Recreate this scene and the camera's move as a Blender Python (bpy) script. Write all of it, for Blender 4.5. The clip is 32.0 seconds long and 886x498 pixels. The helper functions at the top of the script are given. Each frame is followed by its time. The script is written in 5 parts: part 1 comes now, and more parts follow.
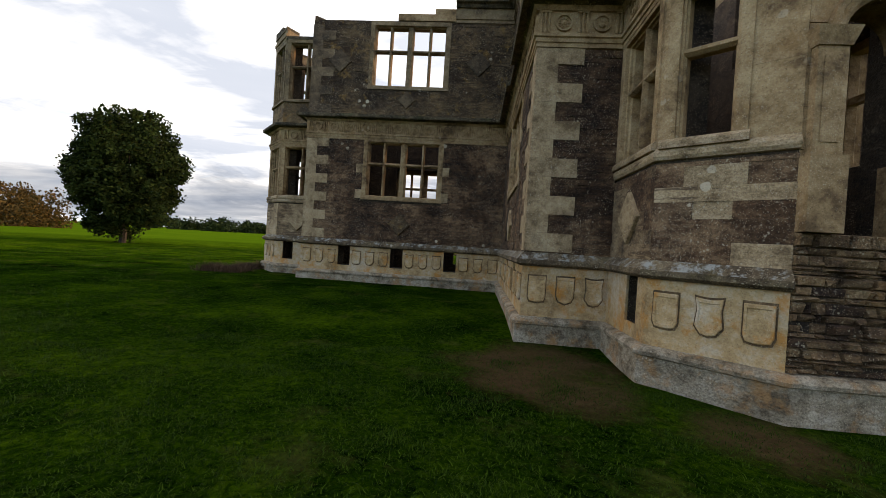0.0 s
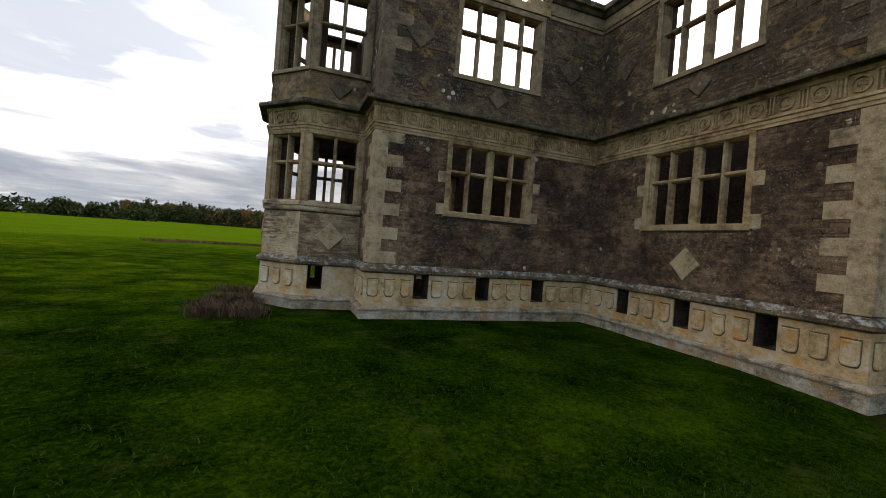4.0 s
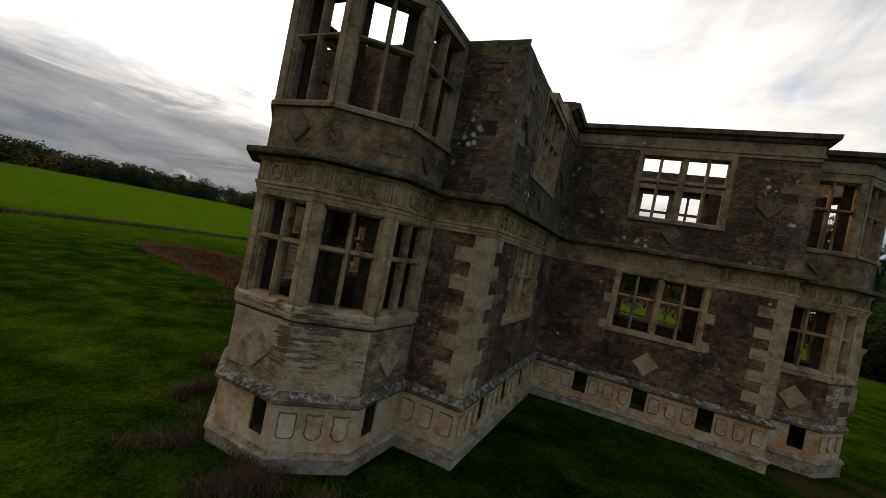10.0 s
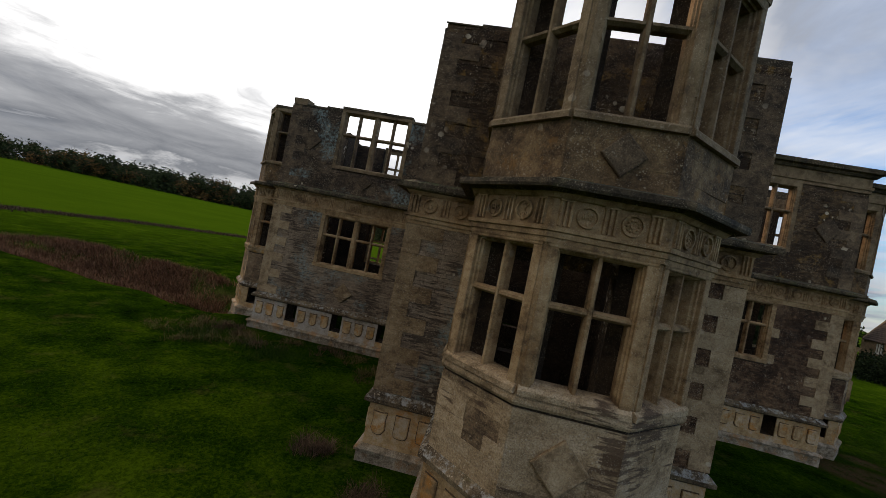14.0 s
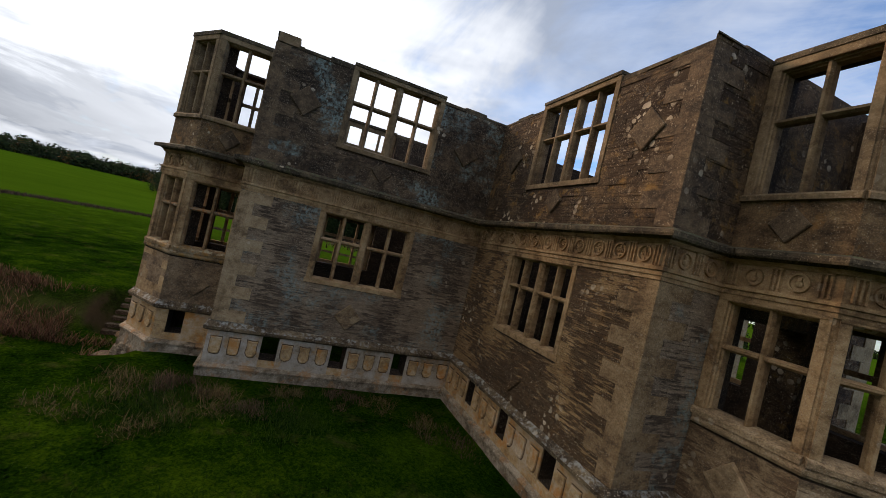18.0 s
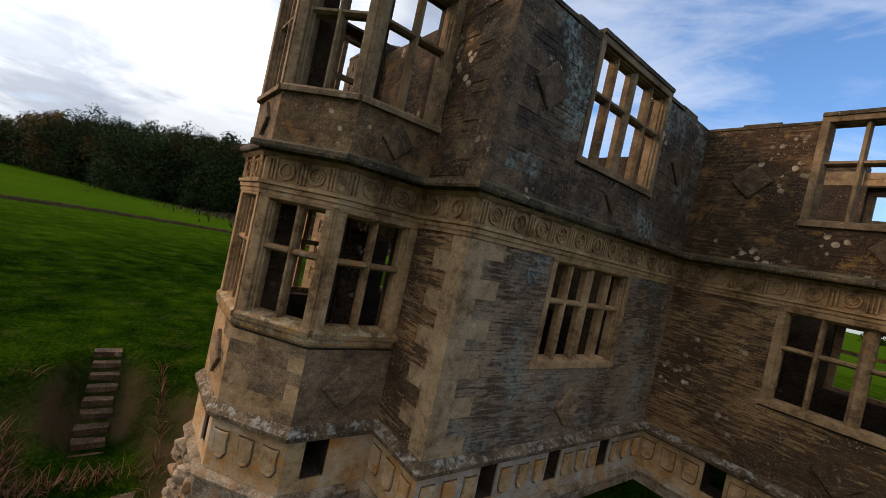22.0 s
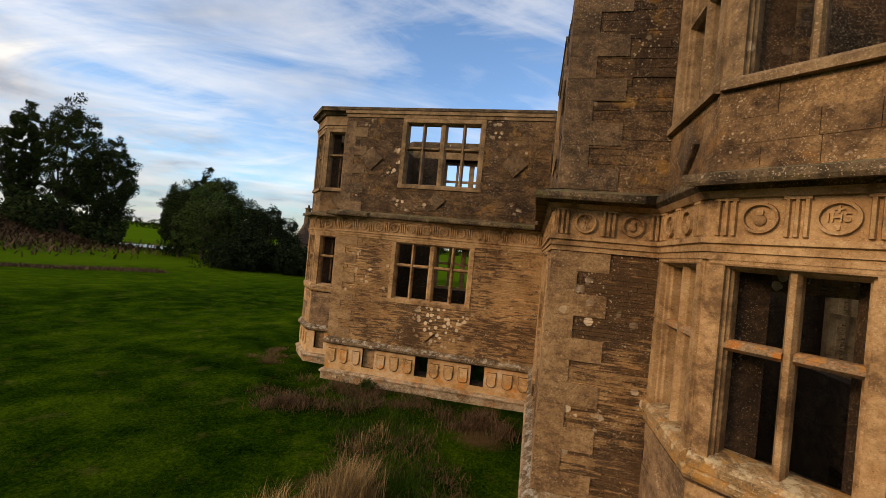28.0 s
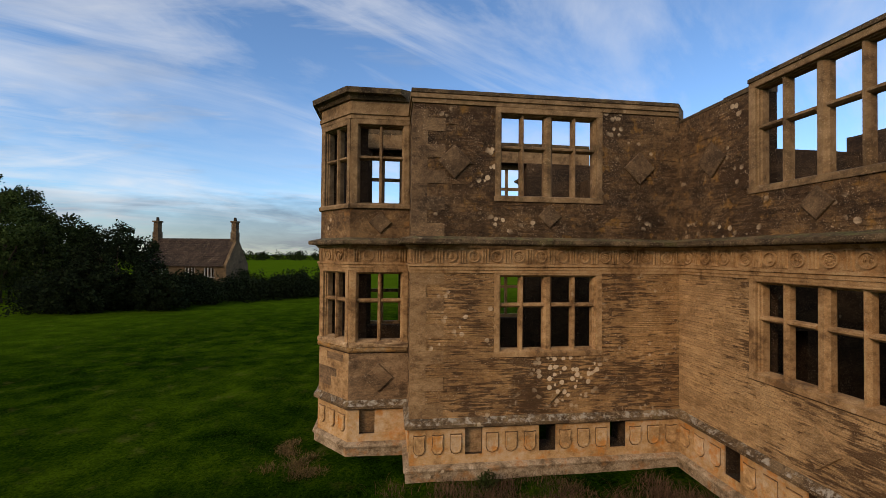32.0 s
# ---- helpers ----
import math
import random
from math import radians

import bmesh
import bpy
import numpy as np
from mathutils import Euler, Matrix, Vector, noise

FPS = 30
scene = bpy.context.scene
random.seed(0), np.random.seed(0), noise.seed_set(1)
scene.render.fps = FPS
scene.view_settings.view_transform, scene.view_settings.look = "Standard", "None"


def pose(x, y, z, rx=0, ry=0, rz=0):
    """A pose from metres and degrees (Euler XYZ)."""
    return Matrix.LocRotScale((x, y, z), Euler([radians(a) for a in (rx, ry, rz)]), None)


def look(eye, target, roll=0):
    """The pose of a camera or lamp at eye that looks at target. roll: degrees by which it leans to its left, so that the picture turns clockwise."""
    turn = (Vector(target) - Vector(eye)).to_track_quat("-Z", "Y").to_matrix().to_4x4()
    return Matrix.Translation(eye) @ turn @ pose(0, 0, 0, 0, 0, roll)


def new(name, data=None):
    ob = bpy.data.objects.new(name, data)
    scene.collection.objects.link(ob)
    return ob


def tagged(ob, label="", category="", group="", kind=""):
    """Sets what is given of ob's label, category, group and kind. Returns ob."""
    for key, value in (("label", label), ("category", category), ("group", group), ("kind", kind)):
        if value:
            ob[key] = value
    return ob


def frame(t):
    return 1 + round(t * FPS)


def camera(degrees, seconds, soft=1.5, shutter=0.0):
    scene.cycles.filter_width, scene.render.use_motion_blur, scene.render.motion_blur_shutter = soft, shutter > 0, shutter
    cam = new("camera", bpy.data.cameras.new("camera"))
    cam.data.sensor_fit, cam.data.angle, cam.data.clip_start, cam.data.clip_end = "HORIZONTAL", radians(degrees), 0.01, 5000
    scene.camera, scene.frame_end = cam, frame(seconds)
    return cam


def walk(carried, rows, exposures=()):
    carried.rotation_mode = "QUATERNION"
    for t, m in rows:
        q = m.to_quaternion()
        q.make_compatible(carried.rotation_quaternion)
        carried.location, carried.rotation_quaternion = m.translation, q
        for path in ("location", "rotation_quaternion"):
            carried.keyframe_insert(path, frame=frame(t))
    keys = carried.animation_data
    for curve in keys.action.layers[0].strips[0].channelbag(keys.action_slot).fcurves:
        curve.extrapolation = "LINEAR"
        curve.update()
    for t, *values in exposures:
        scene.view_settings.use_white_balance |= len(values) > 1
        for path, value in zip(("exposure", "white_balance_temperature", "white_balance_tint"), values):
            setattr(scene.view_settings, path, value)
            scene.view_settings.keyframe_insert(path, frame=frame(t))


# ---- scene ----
# ---- camera and path ----
cam = camera(94, 32.0, soft=0.8)
PATH = [
    (0, (-4.610, -19.625, 1.828), (-4.767, -17.632, 1.807), 3.68),
    (0.5, (-5.746, -19.261, 1.850), (-5.811, -17.262, 1.831), 4.08),
    (1, (-6.894, -18.862, 1.869), (-6.874, -16.862, 1.848), 4.25),
    (1.5, (-8.049, -18.416, 1.880), (-7.937, -16.419, 1.858), 3.91),
    (2, (-9.185, -17.930, 1.887), (-8.973, -15.941, 1.869), 3.85),
    (2.5, (-10.273, -17.449, 1.918), (-10.002, -15.467, 1.897), 4.17),
    (4.5, (-14.718, -15.150, 2.861), (-13.865, -13.342, 2.840), 4.43),
    (5, (-15.636, -14.467, 3.184), (-14.657, -12.723, 3.171), 4.69),
    (5.5, (-16.495, -13.730, 3.506), (-15.379, -12.071, 3.491), 5.75),
    (6, (-17.295, -12.981, 3.827), (-16.069, -11.401, 3.806), 5.02),
    (6.5, (-18.057, -12.233, 4.135), (-16.738, -10.729, 4.126), 4.42),
    (7, (-18.732, -11.454, 4.462), (-17.328, -10.029, 4.448), 4.31),
    (7.5, (-19.319, -10.648, 4.772), (-17.831, -9.311, 4.756), 4.77),
    (8, (-19.800, -9.877, 5.030), (-18.236, -8.630, 5.025), 6.45),
    (8.5, (-20.172, -9.117, 5.225), (-18.550, -7.946, 5.224), 7.80),
    (9, (-20.499, -8.349, 5.317), (-18.828, -7.250, 5.309), 8.47),
    (9.5, (-20.738, -7.615, 5.337), (-19.009, -6.611, 5.324), 9.29),
    (10, (-20.863, -6.910, 5.328), (-19.060, -6.045, 5.313), 11.18),
    (10.5, (-20.874, -6.174, 5.304), (-19.018, -5.430, 5.293), 12.32),
    (11, (-20.815, -5.366, 5.293), (-18.945, -4.658, 5.279), 13.66),
    (11.5, (-20.766, -4.435, 5.297), (-18.893, -3.735, 5.284), 15.06),
    (12, (-20.773, -3.385, 5.315), (-18.894, -2.701, 5.298), 13.72),
    (12.5, (-20.821, -2.230, 5.334), (-18.923, -1.602, 5.317), 13.04),
    (13, (-20.870, -0.997, 5.354), (-18.946, -0.450, 5.338), 12.59),
    (13.5, (-20.887, 0.288, 5.375), (-18.927, 0.686, 5.357), 11.99),
    (14, (-20.852, 1.544, 5.376), (-18.869, 1.797, 5.360), 11.44),
    (14.5, (-20.783, 2.747, 5.336), (-18.787, 2.871, 5.332), 11.51),
    (16.5, (-19.281, 7.118, 5.384), (-17.327, 6.691, 5.379), 12.72),
    (17, (-18.683, 8.170, 5.353), (-16.764, 7.606, 5.360), 13.74),
    (17.5, (-17.981, 9.163, 5.351), (-16.096, 8.497, 5.356), 13.65),
    (18, (-17.173, 10.078, 5.370), (-15.303, 9.369, 5.373), 13.35),
    (18.5, (-16.269, 10.864, 5.430), (-14.418, 10.109, 5.420), 13.69),
    (19, (-15.386, 11.555, 5.498), (-13.552, 10.757, 5.480), 13.63),
    (19.5, (-14.525, 12.284, 5.549), (-12.703, 11.460, 5.522), 13.45),
    (20, (-13.557, 13.110, 5.575), (-11.762, 12.228, 5.542), 13.44),
    (20.5, (-12.444, 13.922, 5.579), (-10.682, 12.977, 5.544), 13.00),
    (21, (-11.288, 14.700, 5.578), (-9.564, 13.687, 5.535), 11.75),
    (21.5, (-10.116, 15.453, 5.565), (-8.455, 14.340, 5.531), 11.68),
    (22, (-8.968, 16.092, 5.550), (-7.379, 14.878, 5.519), 12.31),
    (22.5, (-7.813, 16.615, 5.516), (-6.307, 15.300, 5.491), 11.73),
    (23, (-6.629, 17.050, 5.485), (-5.224, 15.628, 5.472), 10.42),
    (23.5, (-5.435, 17.397, 5.463), (-4.174, 15.845, 5.467), 9.06),
    (24, (-4.214, 17.702, 5.460), (-3.024, 16.095, 5.471), 8.15),
    (24.5, (-2.974, 17.987, 5.477), (-1.861, 16.325, 5.489), 7.49),
    (25, (-1.857, 18.217, 5.498), (-0.886, 16.469, 5.528), 6.17),
    (25.5, (-0.938, 18.386, 5.528), (0.001, 16.621, 5.555), 5.52),
    (26, (0.076, 18.549, 5.540), (0.885, 16.720, 5.570), 4.91),
    (26.5, (1.142, 18.672, 5.547), (1.815, 16.789, 5.570), 4.59),
    (28.5, (4.898, 18.365, 5.565), (5.250, 16.397, 5.568), 4.67),
    (29, (5.907, 18.119, 5.547), (6.152, 16.135, 5.553), 3.00),
    (29.5, (6.941, 17.732, 5.531), (7.070, 15.736, 5.543), 1.50),
    (30, (7.957, 17.274, 5.525), (7.953, 15.274, 5.545), 0.89),
    (30.5, (8.946, 16.784, 5.578), (8.807, 14.789, 5.594), 0.67),
    (31, (9.910, 16.252, 5.711), (9.761, 14.257, 5.711), 0.04),
    (31.5, (10.992, 15.558, 5.929), (10.785, 13.569, 5.920), -0.08),
    (32, (12.085, 14.866, 6.210), (11.835, 12.881, 6.242), 0.56),
]
# the clip's camera stops down as more sky comes in
EXPOSURES = [(0.0, 0.12, 6850, 10), (2.5, 0.17, 6850, 10), (5.0, 0.04, 6850, 10), (6.5, -0.22, 6850, 10), (8.0, -0.68, 6850, 10), (9.5, -0.94, 6700, 10), (11.0, -1.03, 6500, 10), (14.5, -0.98, 6200, 10), (18.0, -0.84, 5850, 10), (22.0, -0.74, 5900, 10), (26.0, -0.70, 6300, 10), (29.0, -0.76, 6700, 10), (32.0, -1.03, 6150, 10)]
walk(cam, [(t, look(eye, target, roll)) for t, eye, target, roll in PATH], EXPOSURES)

# ---- sky and sun ----
SUN_AZ, SUN_EL = radians(40), radians(24)   # azimuth from +x towards +y
SUN_DIR = Vector((math.cos(SUN_AZ) * math.cos(SUN_EL), math.sin(SUN_AZ) * math.cos(SUN_EL), math.sin(SUN_EL)))


class Nodes:
    """Short-hand for a node tree."""

    def __init__(self, tree):
        self.t = tree

    def put(self, kind, **values):
        n = self.t.nodes.new("ShaderNode" + kind)
        for k, v in values.items():
            if k in n.inputs:
                self.link(n.inputs[k], v)
        return n

    def link(self, socket, v):
        if isinstance(v, bpy.types.NodeSocket):
            self.t.links.new(v, socket)
        else:
            socket.default_value = v

    def math(self, op, a, b=0.0, clamp=False):
        n = self.t.nodes.new("ShaderNodeMath")
        n.operation, n.use_clamp = op, clamp
        self.link(n.inputs[0], a)
        self.link(n.inputs[1], b)
        return n.outputs[0]

    def vec(self, op, a, b=(0, 0, 0)):
        n = self.t.nodes.new("ShaderNodeVectorMath")
        n.operation = op
        self.link(n.inputs[0], a)
        if op == "SCALE":
            self.link(n.inputs["Scale"], b)
        else:
            self.link(n.inputs[1], b)
        return n.outputs["Value"] if op == "DOT_PRODUCT" else n.outputs["Vector"]

    def noise(self, at, scale, detail=4.0, rough=0.55, distort=0.0):
        n = self.put("TexNoise", Vector=at, Scale=scale, Detail=detail, Roughness=rough, Distortion=distort)
        return n.outputs["Fac"]

    def cells(self, at, scale, feature="F1", random=1.0):
        n = self.put("TexVoronoi", Vector=at, Scale=scale, Randomness=random)
        n.feature = feature
        return n.outputs["Distance"]

    def ramp(self, fac, *stops):
        n = self.t.nodes.new("ShaderNodeValToRGB")
        self.link(n.inputs[0], fac)
        e = n.color_ramp.elements
        while len(e) < len(stops):
            e.new(0.5)
        for el, (p, c) in zip(e, stops):
            el.position, el.color = p, (*c, 1) if not isinstance(c, float) else (c, c, c, 1)
        return n.outputs["Color"]

    def mix(self, fac, a, b, how="MIX"):
        n = self.t.nodes.new("ShaderNodeMix")
        n.data_type, n.blend_type = "RGBA", how
        self.link(n.inputs[0], fac)
        for i, v in ((6, a), (7, b)):
            self.link(n.inputs[i], (*v, 1) if isinstance(v, tuple) and len(v) == 3 else v)
        return n.outputs[2]


def make_world():
    world = bpy.data.worlds.new("sky")
    scene.world = world
    world.use_nodes = True
    world.node_tree.nodes.clear()
    N = Nodes(world.node_tree)
    way = N.put("TexCoord").outputs["Generated"]
    xyz = N.put("SeparateXYZ", Vector=way).outputs
    up = N.math("MAXIMUM", xyz["Z"], 0.0)
    sky = world.node_tree.nodes.new("ShaderNodeTexSky")
    sky.sky_type, sky.sun_disc = "NISHITA", False
    sky.sun_elevation, sky.sun_rotation = SUN_EL, math.pi / 2 - SUN_AZ
    sky.air_density, sky.dust_density, sky.ozone_density = 1.0, 0.3, 4.0
    blue = N.vec("SCALE", sky.outputs[0], SKY)
    # cloud layer seen from below: the direction laid onto a flat sheet
    low = N.math("ADD", up, 0.10)
    sheet = N.put("CombineXYZ", X=N.math("DIVIDE", xyz["X"], low), Y=N.math("DIVIDE", xyz["Y"], low), Z=0.0).outputs[0]
    wide = N.noise(sheet, 0.55, 6.0, 0.6, 0.6)
    streak = N.noise(N.vec("MULTIPLY", sheet, (0.55, 1.6, 1.0)), 1.1, 7.0, 0.62, 0.8)
    facing = N.math("MAXIMUM", N.vec("DOT_PRODUCT", way, tuple(SUN_DIR)), 0.0)
    near = N.math("POWER", facing, 2.0)
    veiled = N.math("MAXIMUM", N.vec("DOT_PRODUCT", way, (0.24, 0.92, 0.30)), -0.40)
    cover = N.math("ADD", N.math("ADD", N.math("MULTIPLY", wide, 0.5), N.math("MULTIPLY", streak, 0.5)), N.math("MULTIPLY", veiled, 0.34))
    east = N.ramp(N.vec("DOT_PRODUCT", way, (0.88, -0.44, 0.18)), (0.70, 0.0), (0.95, 0.13))
    cover = N.math("ADD", cover, east)
    mask = N.ramp(cover, (0.42, 0.0), (0.63, 1.0))
    # thin bright veil, glowing towards the hidden sun
    glow = N.math("ADD", N.math("MULTIPLY", N.math("POWER", facing, 5.0), GLOW), 1.75)
    puffs = N.noise(N.vec("ADD", sheet, (7.3, 2.1, 0.0)), 0.9, 5.0, 0.52, 0.4)
    shade = N.ramp(N.math("ADD", N.math("MULTIPLY", puffs, 0.7), N.math("MULTIPLY", streak, 0.3)), (0.43, 0.0), (0.60, 1.0))
    bright = N.vec("SCALE", N.mix(N.math("ADD", shade, N.math("MULTIPLY", N.math("POWER", facing, 6.0), 1.3), True), (0.38, 0.415, 0.49), (1.06, 1.02, 0.97)), glow)
    col = N.mix(mask, blue, bright)
    # grey stratus low over the land, darkest beneath the sun
    bank = N.noise(N.put("CombineXYZ", X=N.math("MULTIPLY", xyz["X"], 2.2), Y=N.math("MULTIPLY", xyz["Y"], 2.2), Z=N.math("MULTIPLY", xyz["Z"], 11.0)).outputs[0], 1.7, 7.0, 0.62, 0.6)
    side = N.math("MAXIMUM", N.vec("DOT_PRODUCT", way, (math.cos(SUN_AZ), math.sin(SUN_AZ), 0.0)), 0.0)
    deep = N.math("DIVIDE", up, N.math("ADD", N.math("MULTIPLY", side, 0.55), 0.50))
    height = N.ramp(N.math("ADD", deep, N.math("MULTIPLY", N.math("SUBTRACT", bank, 0.5), 0.30)), (0.01, 0.6), (0.05, 1.0), (0.15, 0.85), (0.26, 0.0))
    grey = N.mix(bank, (0.11, 0.152, 0.24), (0.58, 0.62, 0.70))
    grey = N.vec("SCALE", grey, N.math("SUBTRACT", 1.0, N.math("MULTIPLY", N.math("POWER", side, 2.0), 0.45)))
    thin = N.ramp(N.vec("DOT_PRODUCT", way, (0.92, -0.40, 0.0)), (0.55, 0.9), (0.85, 0.38))      # the bank breaks up to the east
    col = N.mix(N.math("MULTIPLY", height, thin), col, grey)
    # high thin cirrus drawn out in long strands
    turned = N.put("CombineXYZ", X=N.math("MULTIPLY", N.vec("DOT_PRODUCT", sheet, (0.80, 0.60, 0.0)), 0.40), Y=N.math("MULTIPLY", N.vec("DOT_PRODUCT", sheet, (-0.60, 0.80, 0.0)), 1.05), Z=0.0).outputs[0]
    strand = N.noise(turned, 1.3, 8.0, 0.6, 0.7)
    patchy = N.noise(N.vec("ADD", sheet, (3.0, 9.0, 0.0)), 0.6, 4.0, 0.6)
    wisps = N.math("MULTIPLY", N.ramp(strand, (0.42, 0.0), (0.68, 1.0)), N.ramp(patchy, (0.38, 0.2), (0.58, 1.0)))
    wisps = N.math("MULTIPLY", N.math("MULTIPLY", wisps, N.math("SUBTRACT", 1.0, N.math("MULTIPLY", mask, 0.85))), N.ramp(deep, (0.10, 0.0), (0.22, 0.8)))
    col = N.mix(wisps, col, N.vec("SCALE", (1.02, 1.0, 0.98), N.math("ADD", glow, 0.0)))
    bg = N.put("Background", Color=col, Strength=1.0)
    out = N.put("OutputWorld")
    N.link(out.inputs[0], bg.outputs[0])


SKY, GLOW = 0.37, 1.5
make_world()
sun = new("sun", bpy.data.lights.new("sun", "SUN"))
sun.data.energy, sun.data.angle, sun.data.color = 3.6, radians(12), (1.0, 0.64, 0.35)
sun.matrix_world = look(SUN_DIR * 200, (0, 0, 0))


# ---- materials ----
def material(name, rough=0.9):
    m = bpy.data.materials.new(name)
    m.use_nodes = True
    N = Nodes(m.node_tree)
    b = m.node_tree.nodes["Principled BSDF"]
    b.inputs["Roughness"].default_value = rough
    b.inputs["Specular IOR Level"].default_value = 0.25
    at = N.put("NewGeometry").outputs
    return m, N, b, at


def bump(N, b, height, strength, distance):
    n = N.put("Bump", Strength=strength, Distance=distance, Height=height)
    N.link(b.inputs["Normal"], n.outputs["Normal"])


def stone(name, dark, mid, pale, patch=1.2, island=0.25, lichen=0.5, stretch=1.0, moss=(0.30, 0.17, 0.05), moss_amount=0.0, deep=0.012, grit=0.85, blooms=(), streaks=None, moss_from=0.56, crown=None, flecks=0.62, teal=0.0):
    """Weathered limestone: broad stains, coursed streaks, grain, pale lichen spots, rusty crusts."""
    m, N, b, geo = material(name)
    at = geo["Position"]
    broad = N.noise(at, patch, 5.0, 0.62, 0.3)
    flat = N.noise(N.vec("MULTIPLY", at, (1.0, 1.0, stretch)), 2.6, 6.0, 0.65)
    thin = N.noise(N.vec("MULTIPLY", at, (1.0, 1.0, stretch)), 8.0, 4.0, 0.6)
    grain = N.noise(at, 34.0, 5.0, 0.7)
    tone = N.math("ADD", N.math("ADD", N.math("MULTIPLY", broad, 0.42), N.math("MULTIPLY", flat, 0.34)), N.math("MULTIPLY", thin, 0.24))
    col = N.ramp(tone, (0.41, dark), (0.5, mid), (0.595, pale))
    rnd = N.math("ADD", N.math("MULTIPLY", geo["Random Per Island"], island), 1.0 - island * 0.5)
    obj = N.put("ObjectInfo").outputs["Random"]
    rnd = N.math("MULTIPLY", rnd, N.math("ADD", N.math("MULTIPLY", obj, island * 0.6), 1.0 - island * 0.3))
    col = N.vec("SCALE", col, rnd)
    col = N.mix(N.ramp(grain, (0.34, grit), (0.58, 0.0)), col, N.vec("SCALE", col, 0.40))
    if streaks:
        # thin beds of stone gone dark, thick in some patches and few in others
        amount, crust = streaks
        bed = N.noise(N.vec("MULTIPLY", at, (1.0, 1.0, 8.5)), 1.9, 5.0, 0.6, 0.05)
        zone = N.noise(at, 0.42, 4.0, 0.6, 0.3)
        lean = N.math("ADD", bed, N.math("MULTIPLY", N.math("SUBTRACT", zone, 0.5), 1.1))
        lean = N.math("ADD", lean, N.math("MULTIPLY", N.math("SUBTRACT", geo["Random Per Island"], 0.5), 0.14))
        dark_bed = N.math("MULTIPLY", N.ramp(lean, (0.51 - amount, 0.0), (0.60 - amount, 1.0)), N.math("ADD", N.math("MULTIPLY", thin, 0.5), 0.6), True)
        col = N.mix(dark_bed, col, N.vec("SCALE", N.mix(thin, crust, tuple(1.9 * c for c in crust)), rnd))
    if moss_amount:
        mm = N.math("MULTIPLY", N.ramp(N.noise(at, 1.9 if moss_from > 0.5 else 4.0, 5.0, 0.7), (moss_from, 0.0), (moss_from + 0.1, 1.0)), moss_amount)
        col = N.mix(mm, col, moss)
    # round lichen blooms, thick in some places and absent in others
    wob = N.vec("ADD", at, N.vec("SCALE", N.put("TexNoise", Vector=at, Scale=14.0).outputs["Color"], 0.05))
    where = N.ramp(N.noise(at, 0.8, 3.0, 0.6), (0.56, 0.0), (0.66, 1.0))
    for x, y, z, r in blooms:
        d = N.put("VectorMath")
        d.operation = "DISTANCE"
        N.link(d.inputs[0], at)
        N.link(d.inputs[1], (x, y, z))
        where = N.math("MAXIMUM", where, N.ramp(N.math("DIVIDE", d.outputs["Value"], r), (0.5, 1.0), (1.0, 0.0)))
    big = N.math("MULTIPLY", N.ramp(N.math("ADD", N.cells(wob, 3.0), N.math("MULTIPLY", N.math("SUBTRACT", broad, 0.5), 0.25)), (0.17, 1.0), (0.20, 0.0)), where)
    if blooms:
        big = N.math("MAXIMUM", big, N.math("MULTIPLY", N.ramp(N.cells(N.vec("ADD", wob, (3.1, 1.7, 0.4)), 4.5), (0.30, 1.0), (0.34, 0.0)), where))
    small = N.math("MULTIPLY", N.ramp(N.cells(wob, 15.0), (0.17, 1.0), (0.25, 0.0)), N.ramp(N.noise(at, 2.3, 4.0, 0.6), (0.46, 0.0), (0.6, 1.0)))
    lich = N.math("MULTIPLY", N.math("MAXIMUM", big, N.math("MULTIPLY", small, 0.6)), lichen)
    col = N.mix(lich, col, (0.66, 0.63, 0.55))
    # fine pale flecks of lichen and lime, denser in some places, and dark pinholes between them
    speck = N.ramp(N.cells(wob, 44.0), (0.17, 1.0), (0.27, 0.0))
    dense = N.ramp(N.noise(at, 1.1, 5.0, 0.7), (0.40, 0.12), (0.60, 1.0))
    col = N.mix(N.math("MULTIPLY", N.math("MULTIPLY", speck, dense), flecks), col, (0.60, 0.56, 0.47))
    hole = N.ramp(N.cells(N.vec("ADD", wob, (1.3, 0.7, 2.9)), 31.0), (0.10, 1.0), (0.22, 0.0))
    col = N.mix(N.math("MULTIPLY", hole, 0.55), col, N.vec("SCALE", col, 0.25))
    if teal:
        bloom = N.math("MULTIPLY", N.ramp(N.noise(at, 0.75, 4.0, 0.6), (0.50, 0.0), (0.60, 1.0)), N.ramp(N.noise(at, 9.0, 5.0, 0.75), (0.44, 0.0), (0.58, 1.0)))
        col = N.mix(N.math("MULTIPLY", bloom, teal), col, (0.27, 0.39, 0.44))
    col = N.vec("MULTIPLY", col, (0.95, 0.79, 0.61))      # iron in the stone
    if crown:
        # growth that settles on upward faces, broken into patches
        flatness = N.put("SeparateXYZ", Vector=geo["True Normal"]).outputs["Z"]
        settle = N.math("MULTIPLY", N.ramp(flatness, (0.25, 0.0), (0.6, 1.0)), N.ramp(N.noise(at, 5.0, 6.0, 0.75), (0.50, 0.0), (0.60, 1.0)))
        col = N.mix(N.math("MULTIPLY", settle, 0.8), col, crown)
    N.link(b.inputs["Base Color"], col)
    pits = N.ramp(N.cells(at, 26.0), (0.0, 0.0), (0.5, 1.0))
